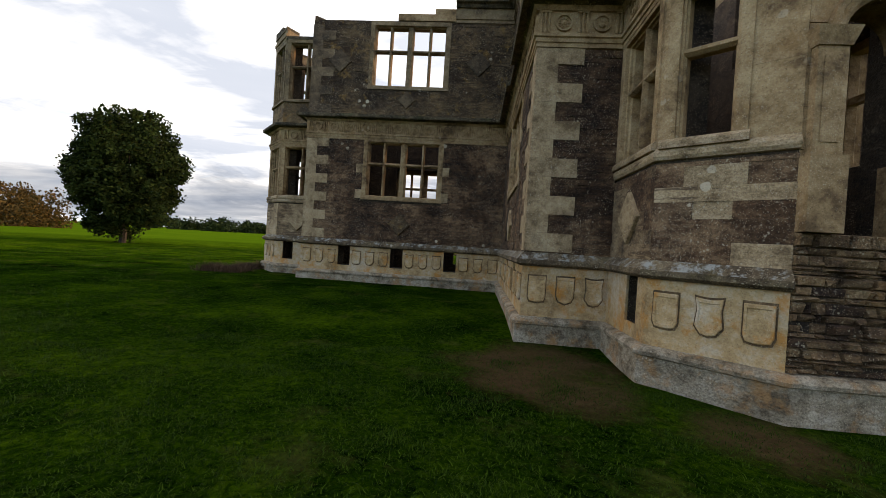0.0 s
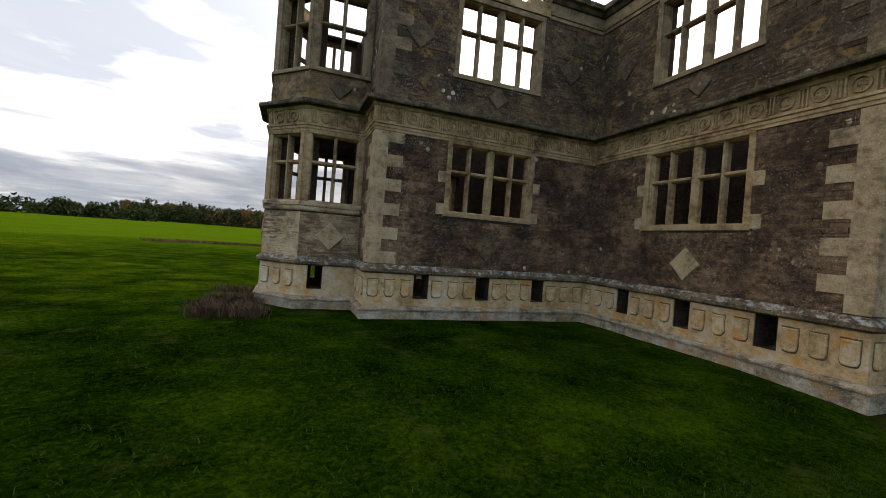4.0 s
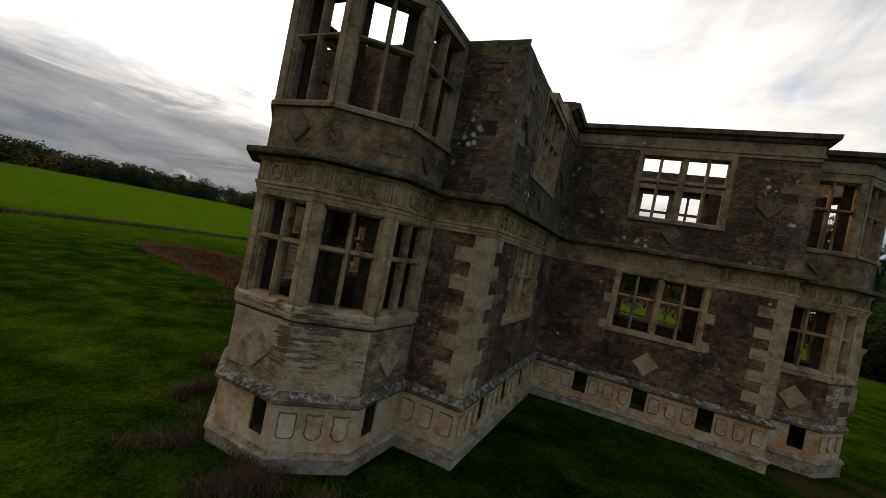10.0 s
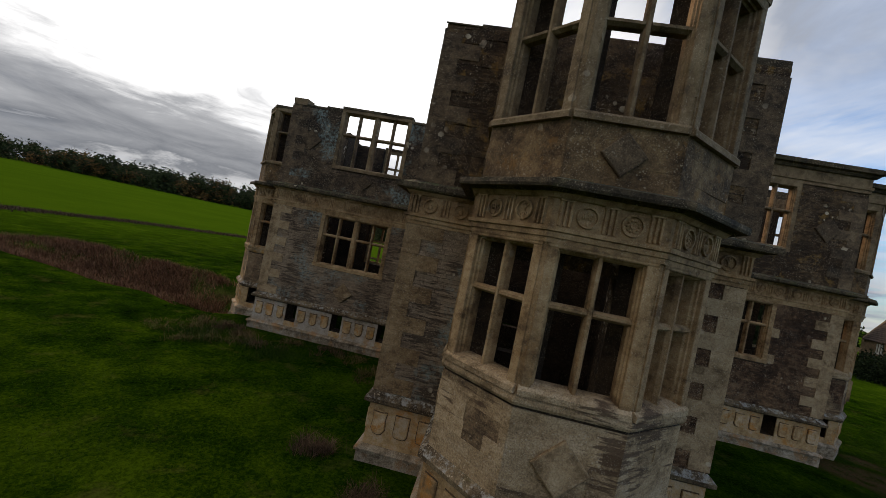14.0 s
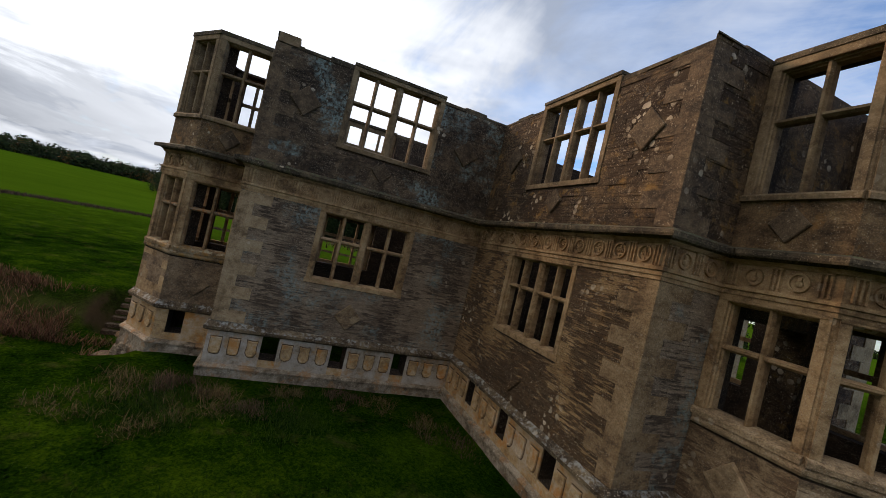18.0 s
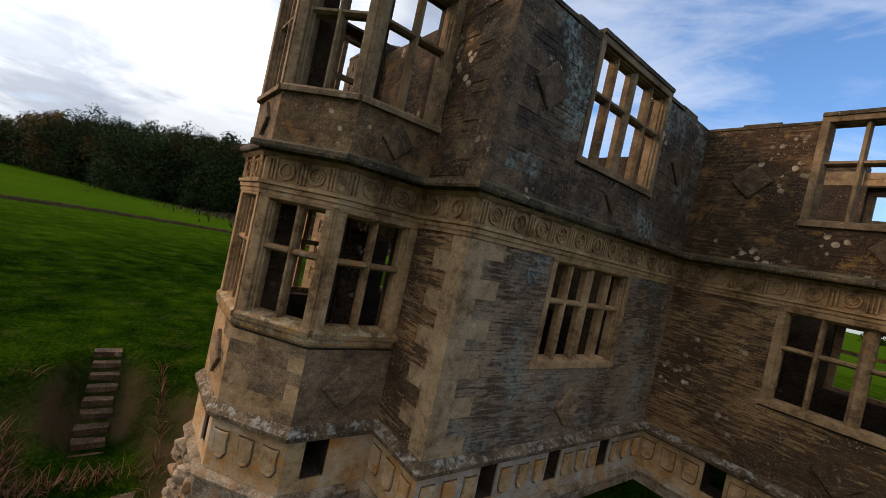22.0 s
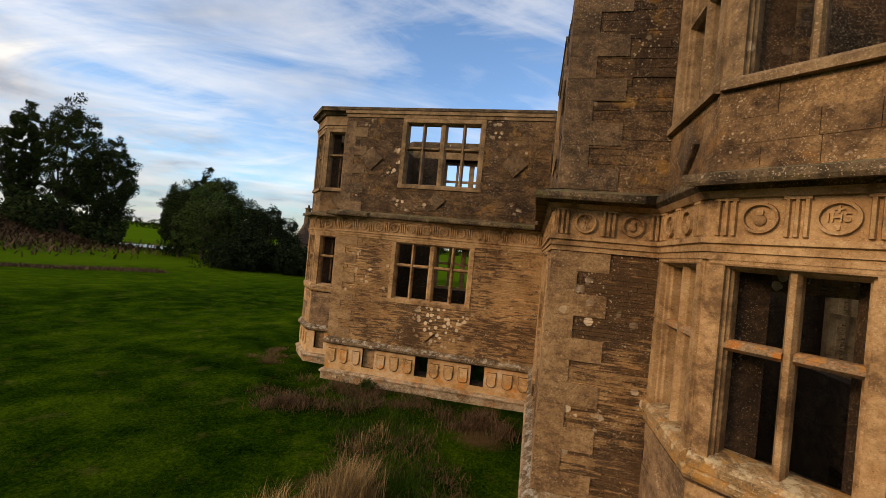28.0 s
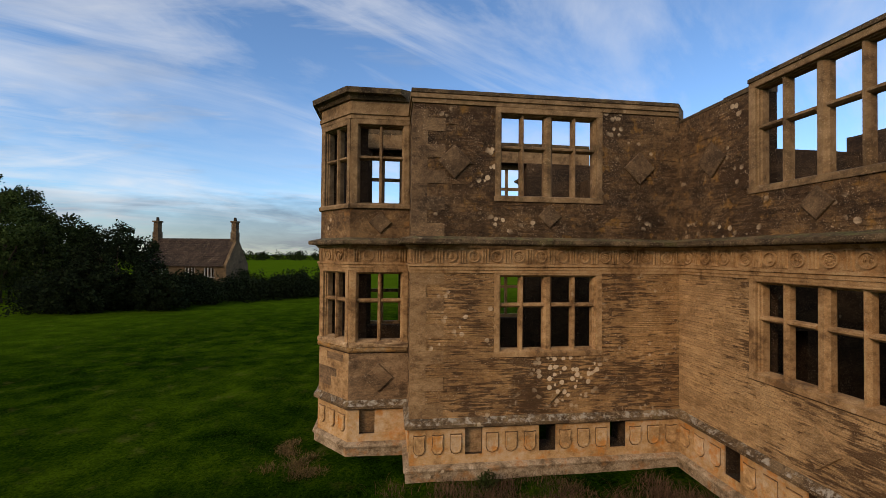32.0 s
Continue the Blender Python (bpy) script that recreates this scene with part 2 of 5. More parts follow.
    h = N.math("ADD", N.math("ADD", N.math("MULTIPLY", grain, 0.6), N.math("MULTIPLY", flat, 1.2)), N.math("MULTIPLY", pits, 0.35))
    bump(N, b, h, 0.9, deep)
    return m


RUBBLE = {
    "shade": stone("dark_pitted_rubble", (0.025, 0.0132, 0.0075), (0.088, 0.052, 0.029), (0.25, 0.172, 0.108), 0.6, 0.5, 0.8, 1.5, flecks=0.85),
    "grey": stone("grey_brown_coursed_stone", (0.16, 0.128, 0.10), (0.27, 0.222, 0.172), (0.37, 0.31, 0.245), 0.7, 0.35, 0.6, 4.0, streaks=(0.0, (0.034, 0.026, 0.020)), flecks=0.75, teal=0.6),
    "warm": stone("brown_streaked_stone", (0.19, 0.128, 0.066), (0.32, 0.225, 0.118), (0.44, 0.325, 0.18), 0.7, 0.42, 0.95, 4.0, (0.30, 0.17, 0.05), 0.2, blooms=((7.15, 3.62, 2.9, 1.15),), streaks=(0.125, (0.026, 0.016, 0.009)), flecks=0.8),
    "upper": stone("upper_lichened_stone", (0.030, 0.020, 0.012), (0.085, 0.060, 0.036), (0.19, 0.138, 0.078), 0.9, 0.45, 0.8, 1.6, (0.27, 0.175, 0.045), 0.65, blooms=((-10.4, 3.6, 9.0, 0.75), (-14.1, -1.5, 7.2, 0.6), (0.0, 14.2, 7.3, 0.4)), streaks=(-0.04, (0.022, 0.014, 0.008)), flecks=0.8),
    "bay": stone("pale_bay_rubble", (0.10, 0.073, 0.048), (0.26, 0.195, 0.125), (0.42, 0.335, 0.22), 1.4, 0.35, 0.5, 2.0, streaks=(-0.03, (0.06, 0.040, 0.025))),
}
RUBBLE["upper_teal"] = stone("blue_green_lichened_stone", (0.034, 0.027, 0.021), (0.088, 0.068, 0.049), (0.20, 0.16, 0.115), 0.9, 0.42, 0.8, 1.6, flecks=0.9, teal=0.75, streaks=(-0.06, (0.024, 0.019, 0.015)))
RUBBLE["pale"] = stone("pale_brown_coursed_stone", (0.25, 0.182, 0.105), (0.42, 0.315, 0.185), (0.54, 0.425, 0.265), 1.0, 0.32, 0.6, 4.0, streaks=(-0.035, (0.034, 0.021, 0.011)), flecks=0.7)
BAY_PALE = stone("cream_bay_stone", (0.21, 0.158, 0.098), (0.44, 0.345, 0.225), (0.58, 0.49, 0.36), 1.2, 0.22, 0.7, 2.0, streaks=(-0.10, (0.055, 0.036, 0.024)), flecks=0.7)
# stone colour that paints the shadow in the shields' cut lines
GROOVE_SHADE = stone("shaded_groove_stone", (0.08, 0.055, 0.032), (0.15, 0.104, 0.06), (0.24, 0.172, 0.102), 2.0, 0.2, 0.2)
RUBBLE["warm_bay"] = stone("brown_bay_stone", (0.10, 0.075, 0.05), (0.22, 0.165, 0.11), (0.36, 0.28, 0.19), 0.9, 0.35, 0.5, 2.0)
BAY_UP = stone("mottled_bay_ashlar", (0.055, 0.038, 0.022), (0.15, 0.106, 0.060), (0.27, 0.20, 0.115), 1.3, 0.35, 0.6, 1.3, (0.34, 0.19, 0.05), 0.4, 0.008, 0.8)
UPPER_FRAME = stone("weathered_frame_stone", (0.11, 0.085, 0.055), (0.23, 0.18, 0.115), (0.34, 0.28, 0.19), 1.0, 0.3, 0.5, 1.0, (0.10, 0.10, 0.05), 0.3, 0.006, 0.45)
DIAMOND = stone("grey_lichened_panel_stone", (0.06, 0.046, 0.033), (0.125, 0.097, 0.067), (0.22, 0.175, 0.12), 1.2, 0.3, 0.6)
QUOIN_WARM = stone("brown_quoin_stone", (0.15, 0.105, 0.06), (0.31, 0.228, 0.135), (0.42, 0.33, 0.21), 1.0, 0.3, 0.5, 2.0)
QUOIN_UP = stone("dark_upper_quoin_stone", (0.06, 0.048, 0.036), (0.15, 0.115, 0.08), (0.27, 0.215, 0.145), 1.0, 0.5, 0.7, 1.5)
ORANGE = stone("orange_lichened_stone", (0.20, 0.15, 0.10), (0.33, 0.26, 0.18), (0.45, 0.38, 0.28), 1.0, 0.3, 0.5, 1.0, (0.40, 0.17, 0.03), 0.9, 0.012, moss_from=0.50, crown=(0.40, 0.18, 0.035))
SILL = stone("ochre_lichened_sill", (0.15, 0.105, 0.055), (0.30, 0.23, 0.13), (0.46, 0.39, 0.28), 2.0, 0.3, 0.8, 1.0, (0.36, 0.21, 0.05), 0.8, 0.012, moss_from=0.5, crown=(0.44, 0.36, 0.22))
ASHLAR = stone("cream_ashlar", (0.15, 0.102, 0.056), (0.36, 0.262, 0.15), (0.50, 0.395, 0.25), 1.1, 0.3, 0.35, 1.2, (0.35, 0.20, 0.07), 0.25, 0.006, 0.45)
PLINTH = stone("ochre_plinth_stone", (0.29, 0.205, 0.11), (0.52, 0.39, 0.22), (0.60, 0.54, 0.45), 0.7, 0.2, 0.5, 1.2, (0.50, 0.24, 0.045), 0.75, 0.005, 0.4, moss_from=0.52)
PLINTH_PALE = stone("limewashed_plinth_stone", (0.27, 0.235, 0.18), (0.46, 0.44, 0.41), (0.58, 0.58, 0.58), 0.8, 0.2, 0.5, 1.2, (0.46, 0.27, 0.09), 0.5, 0.005, 0.4, moss_from=0.52)
FOOTING = stone("grey_white_footing_stone", (0.15, 0.125, 0.09), (0.35, 0.315, 0.255), (0.52, 0.49, 0.44), 2.2, 0.3, 0.8, 1.5, (0.36, 0.21, 0.09), 0.7, 0.03, moss_from=0.52, flecks=0.75)
BROKEN = stone("brown_broken_rubble", (0.06, 0.036, 0.019), (0.17, 0.112, 0.062), (0.34, 0.25, 0.15), 1.3, 0.4, 0.7, 1.5, (0.30, 0.17, 0.05), 0.4, 0.03, flecks=0.8)
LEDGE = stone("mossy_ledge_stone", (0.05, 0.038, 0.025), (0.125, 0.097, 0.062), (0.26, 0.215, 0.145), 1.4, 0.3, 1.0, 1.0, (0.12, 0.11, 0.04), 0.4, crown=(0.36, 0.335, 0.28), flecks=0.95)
DRIP = stone("green_stained_cornice_stone", (0.035, 0.030, 0.021), (0.085, 0.072, 0.050), (0.19, 0.16, 0.11), 1.5, 0.3, 0.6, 1.0, (0.09, 0.10, 0.04), 0.55, crown=(0.11, 0.12, 0.045), flecks=0.7)
# inner stone darkened in its colour to stand for the rooms' shade
INNER = stone("shaded_inner_masonry", (0.02, 0.014, 0.010), (0.045, 0.032, 0.021), (0.09, 0.066, 0.043), 0.8, 0.3, 0.2, 2.0)
QUOIN = stone("cream_quoin_stone", (0.20, 0.15, 0.092), (0.42, 0.33, 0.215), (0.53, 0.445, 0.315), 1.6, 0.3, 0.6, 1.2, (0.12, 0.09, 0.06), 0.4, 0.006, 0.6)


def grass_material():
    m, N, b, geo = material("lawn_grass", 1.0)
    b.inputs["Specular IOR Level"].default_value = 0.0
    at = geo["Position"]
    far = N.noise(at, 0.07, 4.0, 0.6)
    mid = N.noise(at, 0.6, 5.0, 0.65)
    fine = N.noise(at, 11.0, 6.0, 0.8, 0.6)
    tone = N.math("ADD", N.math("ADD", N.math("MULTIPLY", far, 0.2), N.math("MULTIPLY", mid, 0.35)), N.math("MULTIPLY", fine, 0.45))
    col = N.ramp(tone, (0.41, (0.0015, 0.006, 0.0004)), (0.5, (0.0135, 0.033, 0.0012)), (0.60, (0.050, 0.086, 0.0026)))
    straw = N.math("MULTIPLY", N.ramp(N.noise(at, 0.9, 5.0, 0.7), (0.57, 0.0), (0.70, 1.0)), 0.28)
    col = N.mix(straw, col, (0.13, 0.115, 0.035))
    # brighter green outwards, most beyond the unmown strip: daylight on the fields painted in
    field = N.put("VectorMath")
    field.operation = "LENGTH"
    N.link(field.inputs[0], N.vec("MULTIPLY", at, (1, 1, 0)))
    col = N.mix(N.ramp(N.math("DIVIDE", field.outputs["Value"], 100.0), (0.30, 0.0), (0.46, 0.35), (0.56, 0.45), (0.62, 0.85)), col, N.mix(far, (0.037, 0.079, 0.0027), (0.072, 0.124, 0.0045)))
    # trodden bare earth at the foot of the walls
    for x, y, r in ((-3.7, -12.9, 1.5), (-1.6, -14.9, 1.0), (-2.9, -13.9, 1.1), (7.6, 10.0, 1.2), (5.2, 6.5, 0.9), (96.0, -27.0, 21.0)):
        d = N.put("VectorMath", )
        d.operation = "DISTANCE"
        N.link(d.inputs[0], N.vec("MULTIPLY", at, (1, 1, 0)))
        N.link(d.inputs[1], (x, y, 0))
        near = N.math("ADD", N.math("DIVIDE", d.outputs["Value"], r), N.math("MULTIPLY", N.math("SUBTRACT", mid, 0.5), 2.6))
        col = N.mix(N.math("MULTIPLY", N.ramp(near, (0.35, 1.0), (1.0, 0.0)), 0.75), col, N.mix(fine, (0.06, 0.032, 0.016), (0.15, 0.088, 0.045)))
    # steep ground carries dead bracken and earth instead of turf
    steep = N.put("SeparateXYZ", Vector=geo["Normal"]).outputs["Z"]
    col = N.mix(N.math("MULTIPLY", N.ramp(steep, (0.80, 0.9), (0.95, 0.0)), N.ramp(mid, (0.40, 0.3), (0.55, 1.0))), col, N.mix(mid, (0.035, 0.022, 0.012), (0.11, 0.07, 0.035)))
    N.link(b.inputs["Base Color"], col)
    bump(N, b, N.math("ADD", N.math("MULTIPLY", fine, 1.0), N.math("MULTIPLY", mid, 0.8)), 1.0, 0.10)
    return m


GRASS = grass_material()


def plain(name, lo, hi, scale=3.0, rough=0.9, deep=0.0, island=0.5):
    """A rough natural surface between two colours, varied from piece to piece."""
    m, N, b, geo = material(name, rough)
    tone = N.math("ADD", N.math("MULTIPLY", N.noise(geo["Position"], scale, 5.0, 0.65), 1.0 - island), N.math("MULTIPLY", geo["Random Per Island"], island))
    N.link(b.inputs["Base Color"], N.ramp(tone, (0.25, lo), (0.75, hi)))
    b.inputs["Specular IOR Level"].default_value = 0.1
    if deep:
        bump(N, b, N.noise(geo["Position"], scale * 6, 5.0, 0.7), 0.8, deep)
    return m


BLADES = plain("grass_blades", (0.006, 0.017, 0.001), (0.043, 0.075, 0.0035), 0.8)
DRY = plain("dry_grass", (0.09, 0.056, 0.02), (0.36, 0.245, 0.11), 0.8)
BENT = plain("bent_grass", (0.045, 0.032, 0.010), (0.17, 0.115, 0.045), 0.8)
BRACKEN = plain("rusty_bracken", (0.05, 0.024, 0.012), (0.25, 0.125, 0.06), 0.8)
SCRUB = plain("dead_bracken", (0.03, 0.018, 0.010), (0.14, 0.085, 0.045), 0.8)
BARK = plain("bark", (0.02, 0.016, 0.012), (0.07, 0.055, 0.04), 6.0, 0.95, 0.03, 0.0)
LEAF = {
    "oak": plain("oak_leaves", (0.006, 0.012, 0.002), (0.038, 0.050, 0.007), 0.4),
    "wood": plain("woodland_leaves", (0.006, 0.012, 0.003), (0.036, 0.050, 0.011), 0.15),
    "autumn": plain("autumn_leaves", (0.03, 0.025, 0.008), (0.16, 0.085, 0.02), 0.2),
    "light": plain("thin_green_leaves", (0.02, 0.035, 0.008), (0.08, 0.11, 0.025), 0.3),
    "yew": plain("dark_evergreen_leaves", (0.004, 0.008, 0.003), (0.022, 0.032, 0.010), 0.4),
}
COTTAGE_WALL = stone("cottage_limestone", (0.06, 0.048, 0.033), (0.12, 0.10, 0.07), (0.20, 0.165, 0.115), 0.5, 0.3, 0.3)
COTTAGE_ROOF = stone("cottage_slate_roof", (0.016, 0.012, 0.012), (0.035, 0.027, 0.026), (0.075, 0.06, 0.055), 0.8, 0.5, 0.4)
PALE_PAINT = plain("pale_window_paint", (0.45, 0.44, 0.40), (0.6, 0.58, 0.52), 2.0)
STEP = stone("worn_step_stone", (0.045, 0.034, 0.02), (0.10, 0.073, 0.045), (0.17, 0.13, 0.085), 1.5, 0.3, 0.3)


# ---- building helpers ----
def finish(name, bm, mat, parent=None, label="", smooth=False):
    me = bpy.data.meshes.new(name)
    bmesh.ops.recalc_face_normals(bm, faces=bm.faces)
    bm.to_mesh(me)
    bm.free()
    if smooth:
        for p in me.polygons:
            p.use_smooth = True
    for one in mat if isinstance(mat, (list, tuple)) else (mat,):
        me.materials.append(one)
    ob = new(name, me)
    if parent:
        ob.parent = parent
    return tagged(ob, label)


def part(name, bm, mat, parent, label=""):
    """One mesh object under a thing or under a part."""
    return finish(name, bm, mat, parent, label)


def quad_box(bm, corners):
    """A solid from eight corners: four below (in order), four above."""
    v = [bm.verts.new(c) for c in corners]
    for f in ((0, 1, 2, 3), (4, 5, 6, 7), (0, 1, 5, 4), (1, 2, 6, 5), (2, 3, 7, 6), (3, 0, 4, 7)):
        bm.faces.new([v[i] for i in f])
    return v


def box(bm, x0, y0, z0, x1, y1, z1, put=None):
    c = [(x0, y0, z0), (x1, y0, z0), (x1, y1, z0), (x0, y1, z0), (x0, y0, z1), (x1, y0, z1), (x1, y1, z1), (x0, y1, z1)]
    return quad_box(bm, [put(*p) for p in c] if put else c)


# ---- plan of the lodge: a cross of four equal wings, each with a five-sided bay ----
W, L, BAY, BAY1, BAY2, FACE = 3.66, 11.52, 2.05, 1.80, 2.86, 0.84
WALL = 0.72
BAYS = {"A": (1.88, 2.98), "C": (1.74, 2.74)}      # two of the bays differ a little
Z_FOOT, Z_LEDGE, Z_SLOPE = 0.56, 1.53, 1.80
Z_ARCH, Z_FRIEZE, Z_DRIP, Z_UP = 5.74, 5.98, 6.42, 6.72
WIN_LO, WIN_HI, UP_LO, UP_HI, UP_SIDE = 3.57, 5.68, 7.80, 10.22, 7.90
WIN_NEAR, WIN_FAR = 2.58, 5.41            # window's jambs from the re-entrant corner



def arm_plan(straight, deep):
    """Corners of the wing that points along +x; deep: how far its bay stands out."""
    return [(W, -W), (L, -W), (L, -BAY), (L + straight, -BAY), (L + deep, -FACE), (L + deep, FACE), (L + straight, BAY), (L, BAY), (L, W)]


KINDS = ["side_out", "end", "bay_side", "bay_slant", "bay_front", "bay_slant", "bay_side", "end", "side_in"]
ARMS = "DCAB"


class Seg:
    """One straight stretch of the outer wall, seen from outside: s runs along it, n outwards, z up."""

    def put(self, s, n, z):
        a = self.p0 + self.dir * s + self.nor * n
        if s <= 1e-6:
            a = self.p0 + self.m0 * n
        elif s >= self.len - 1e-6:
            a = self.p1 + self.m1 * n
        return (a.x, a.y, z)

    def flat(self, s, n, z):
        a = self.p0 + self.dir * s + self.nor * n
        return (a.x, a.y, z)

    def matrix(self, s, n, z, roll=0.0):
        """Local x along the wall, y into the wall, z up."""
        a = self.flat(s, n, z)
        ang = math.atan2(self.dir.y, self.dir.x)
        return Matrix.Translation(a) @ Matrix.Rotation(ang, 4, "Z") @ Matrix.Rotation(roll, 4, "Y")


def perimeter():
    pts, kinds = [], []
    for k, arm in enumerate(ARMS):
        r = Matrix.Rotation(k * math.pi / 2, 2)
        for p, kind in zip(arm_plan(*BAYS.get(arm, (BAY1, BAY2))), KINDS):
            pts.append(r @ Vector(p))
            kinds.append((arm, kind))
    segs = []
    n = len(pts)
    for i in range(n):
        s = Seg()
        s.p0, s.p1 = pts[i], pts[(i + 1) % n]
        s.dir = (s.p1 - s.p0).normalized()
        s.len = (s.p1 - s.p0).length
        s.nor = Vector((s.dir.y, -s.dir.x))
        s.arm, s.kind = kinds[i]
        s.order = i % 9
        segs.append(s)
    for i, s in enumerate(segs):
        for end, other in (("m0", segs[i - 1]), ("m1", segs[(i + 1) % n])):
            b = s.nor + other.nor
            m = b / (b @ s.nor)
            if end == "m0":
                s.m0 = m
            else:
                s.m1 = m
    return segs


SEGS = perimeter()
lodge = tagged(new("ruined_lodge"), "roofless two-storey cross-shaped stone lodge with mullioned bays, standing on grass", "ruined building", kind="")


def sweep(name, seg, profile, mat, s0=None, s1=None, label=""):
    """A moulding along a stretch: profile of (n, z) as a closed outline."""
    bm = bmesh.new()
    a = 0.0 if s0 is None else s0
    b = seg.len if s1 is None else s1
    r0 = [bm.verts.new(seg.put(a, n, z)) for n, z in profile]
    r1 = [bm.verts.new(seg.put(b, n, z)) for n, z in profile]
    k = len(profile)
    for i in range(k):
        bm.faces.new((r0[i], r0[(i + 1) % k], r1[(i + 1) % k], r1[i]))
    bm.faces.new(r0)
    bm.faces.new(r1[::-1])
    return part(name, bm, mat, lodge, label)


def wall_core(seg, holes, tops, mat_in):
    """The thick masonry of a stretch, with its openings through it. tops: steps (s from, height)."""
    S = sorted({0.0, seg.len, *(h[i] for h in holes for i in (0, 1)), *(t[0] for t in tops)})
    Z = sorted({-0.6, *(h[i] for h in holes for i in (2, 3)), *(t[1] for t in tops)})

    def solid(i, j):
        if not (0 <= i < len(S) - 1 and 0 <= j < len(Z) - 1):
            return False
        s, z = (S[i] + S[i + 1]) / 2, (Z[j] + Z[j + 1]) / 2
        top = [h for a, h in tops if a <= s][-1]
        return z < top and not any(h[0] < s < h[1] and h[2] < z < h[3] for h in holes)

    bm = bmesh.new()
    cache = {}

    def v(i, side, j):
        key = (i, side, j)
        if key not in cache:
            cache[key] = bm.verts.new(seg.put(S[i], -0.02 if side == 0 else -WALL, Z[j]))
        return cache[key]

    for i in range(len(S) - 1):
        for j in range(len(Z) - 1):
            if not solid(i, j):
                continue
            for side in (0, 1):
                bm.faces.new((v(i, side, j), v(i + 1, side, j), v(i + 1, side, j + 1), v(i, side, j + 1)))
            if not solid(i - 1, j) and i > 0:
                bm.faces.new((v(i, 0, j), v(i, 1, j), v(i, 1, j + 1), v(i, 0, j + 1)))
            if not solid(i + 1, j) and i < len(S) - 2:
                bm.faces.new((v(i + 1, 0, j), v(i + 1, 1, j), v(i + 1, 1, j + 1), v(i + 1, 0, j + 1)))
            if not solid(i, j + 1):
                bm.faces.new((v(i, 0, j + 1), v(i + 1, 0, j + 1), v(i + 1, 1, j + 1), v(i, 1, j + 1)))
            if not solid(i, j - 1) and j > 0:
                bm.faces.new((v(i, 0, j), v(i + 1, 0, j), v(i + 1, 1, j), v(i, 1, j)))
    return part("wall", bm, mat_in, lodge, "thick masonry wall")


def stones(seg, z0, z1, holes, parent, mat, rng, course=(0.07, 0.15), length=(0.16, 0.55), proud=0.016, s0=0.0, s1=None, alt=None, share=0.5, rough=0.003, edge=0.003):
    """Coursed stones laid on the face of a wall, each with its own edges; alt: a second stone in patches."""
    verts, faces, picks = [], [], []
    s1 = seg.len if s1 is None else s1
    seed = rng.uniform(0, 99)
    z = z0
    while z < z1 - 0.03:
        h = min(rng.uniform(*course), z1 - z)
        if z1 - z - h < 0.06:
            h = z1 - z
        runs = [(s0, s1)]
        for a, b, c, d in holes:
            if c < z + h - 0.005 and d > z + 0.005:
                runs = [q for r in runs for q in ((r[0], min(r[1], a)), (max(r[0], b), r[1])) if q[1] - q[0] > 0.03]
        for a, b in runs:
            s = a
            while s < b - 0.02:
                l = min(rng.uniform(*length), b - s)
                if b - s - l < 0.12:
                    l = b - s
                p = proud * rng.uniform(0.1, 1.0) if rng.random() > 0.06 else -0.010
                g, e = 0.001, edge * rng.uniform(1.0, 2.6)
                base = len(verts)
                for (n, gg) in ((-0.022, g), (p, e)):
                    for (ss, zz) in ((s + gg, z + gg), (s + l - gg, z + gg), (s + l - gg, z + h - gg), (s + gg, z + h - gg)):
                        verts.append(seg.put(ss, n + (rng.uniform(-rough, rough) if n > -0.02 else 0), zz))
                faces += [tuple(base + i for i in f) for f in ((4, 5, 6, 7), (0, 1, 5, 4), (1, 2, 6, 5), (2, 3, 7, 6), (3, 0, 4, 7))]
                patch = 0.5 + 0.5 * noise.noise(((s + l / 2) * 0.7 + seed, z * 0.9, seed)) + rng.uniform(-0.34, 0.34)
                picks += [1 if alt and patch < share else 0] * 5
                s += l
        z += h
    me = bpy.data.meshes.new("stonework")
    me.from_pydata(verts, [], faces)
    me.materials.append(mat)
    if alt:
        me.materials.append(alt)
        me.polygons.foreach_set("material_index", picks)
    ob = new("stonework", me)
    ob.parent = parent
    return tagged(ob, "weathered coursed stones", kind="stuff")


def lozenge(half):
    """A diamond-shaped raised panel with bevelled rim, on the plane y = 0 facing -y."""
    bm = bmesh.new()
    rings = []
    for r, y in ((half, 0.02), (half, -0.035), (half * 0.93, -0.05)):
        rings.append([bm.verts.new((r * c, y, r * d)) for c, d in ((1, 0), (0, 1), (-1, 0), (0, -1))])
    for a, b in zip(rings, rings[1:]):
        for i in range(4):
            bm.faces.new((a[i], a[(i + 1) % 4], b[(i + 1) % 4], b[i]))
    bm.faces.new(rings[-1])
    me = bpy.data.meshes.new("diamond_panel")
    bmesh.ops.recalc_face_normals(bm, faces=bm.faces)
    bm.to_mesh(me)
    bm.free()
    return me


def place(name, me, mat, m, parent=None, label=""):
    if not me.materials:
        me.materials.append(mat)
    ob = new(name, me)
    ob.parent = parent or lodge
    ob.matrix_basis = m
    return tagged(ob, label)


def mesh_of(name, bm):
    me = bpy.data.meshes.new(name)
    bmesh.ops.recalc_face_normals(bm, faces=bm.faces)
    bm.to_mesh(me)
    bm.free()
    return me


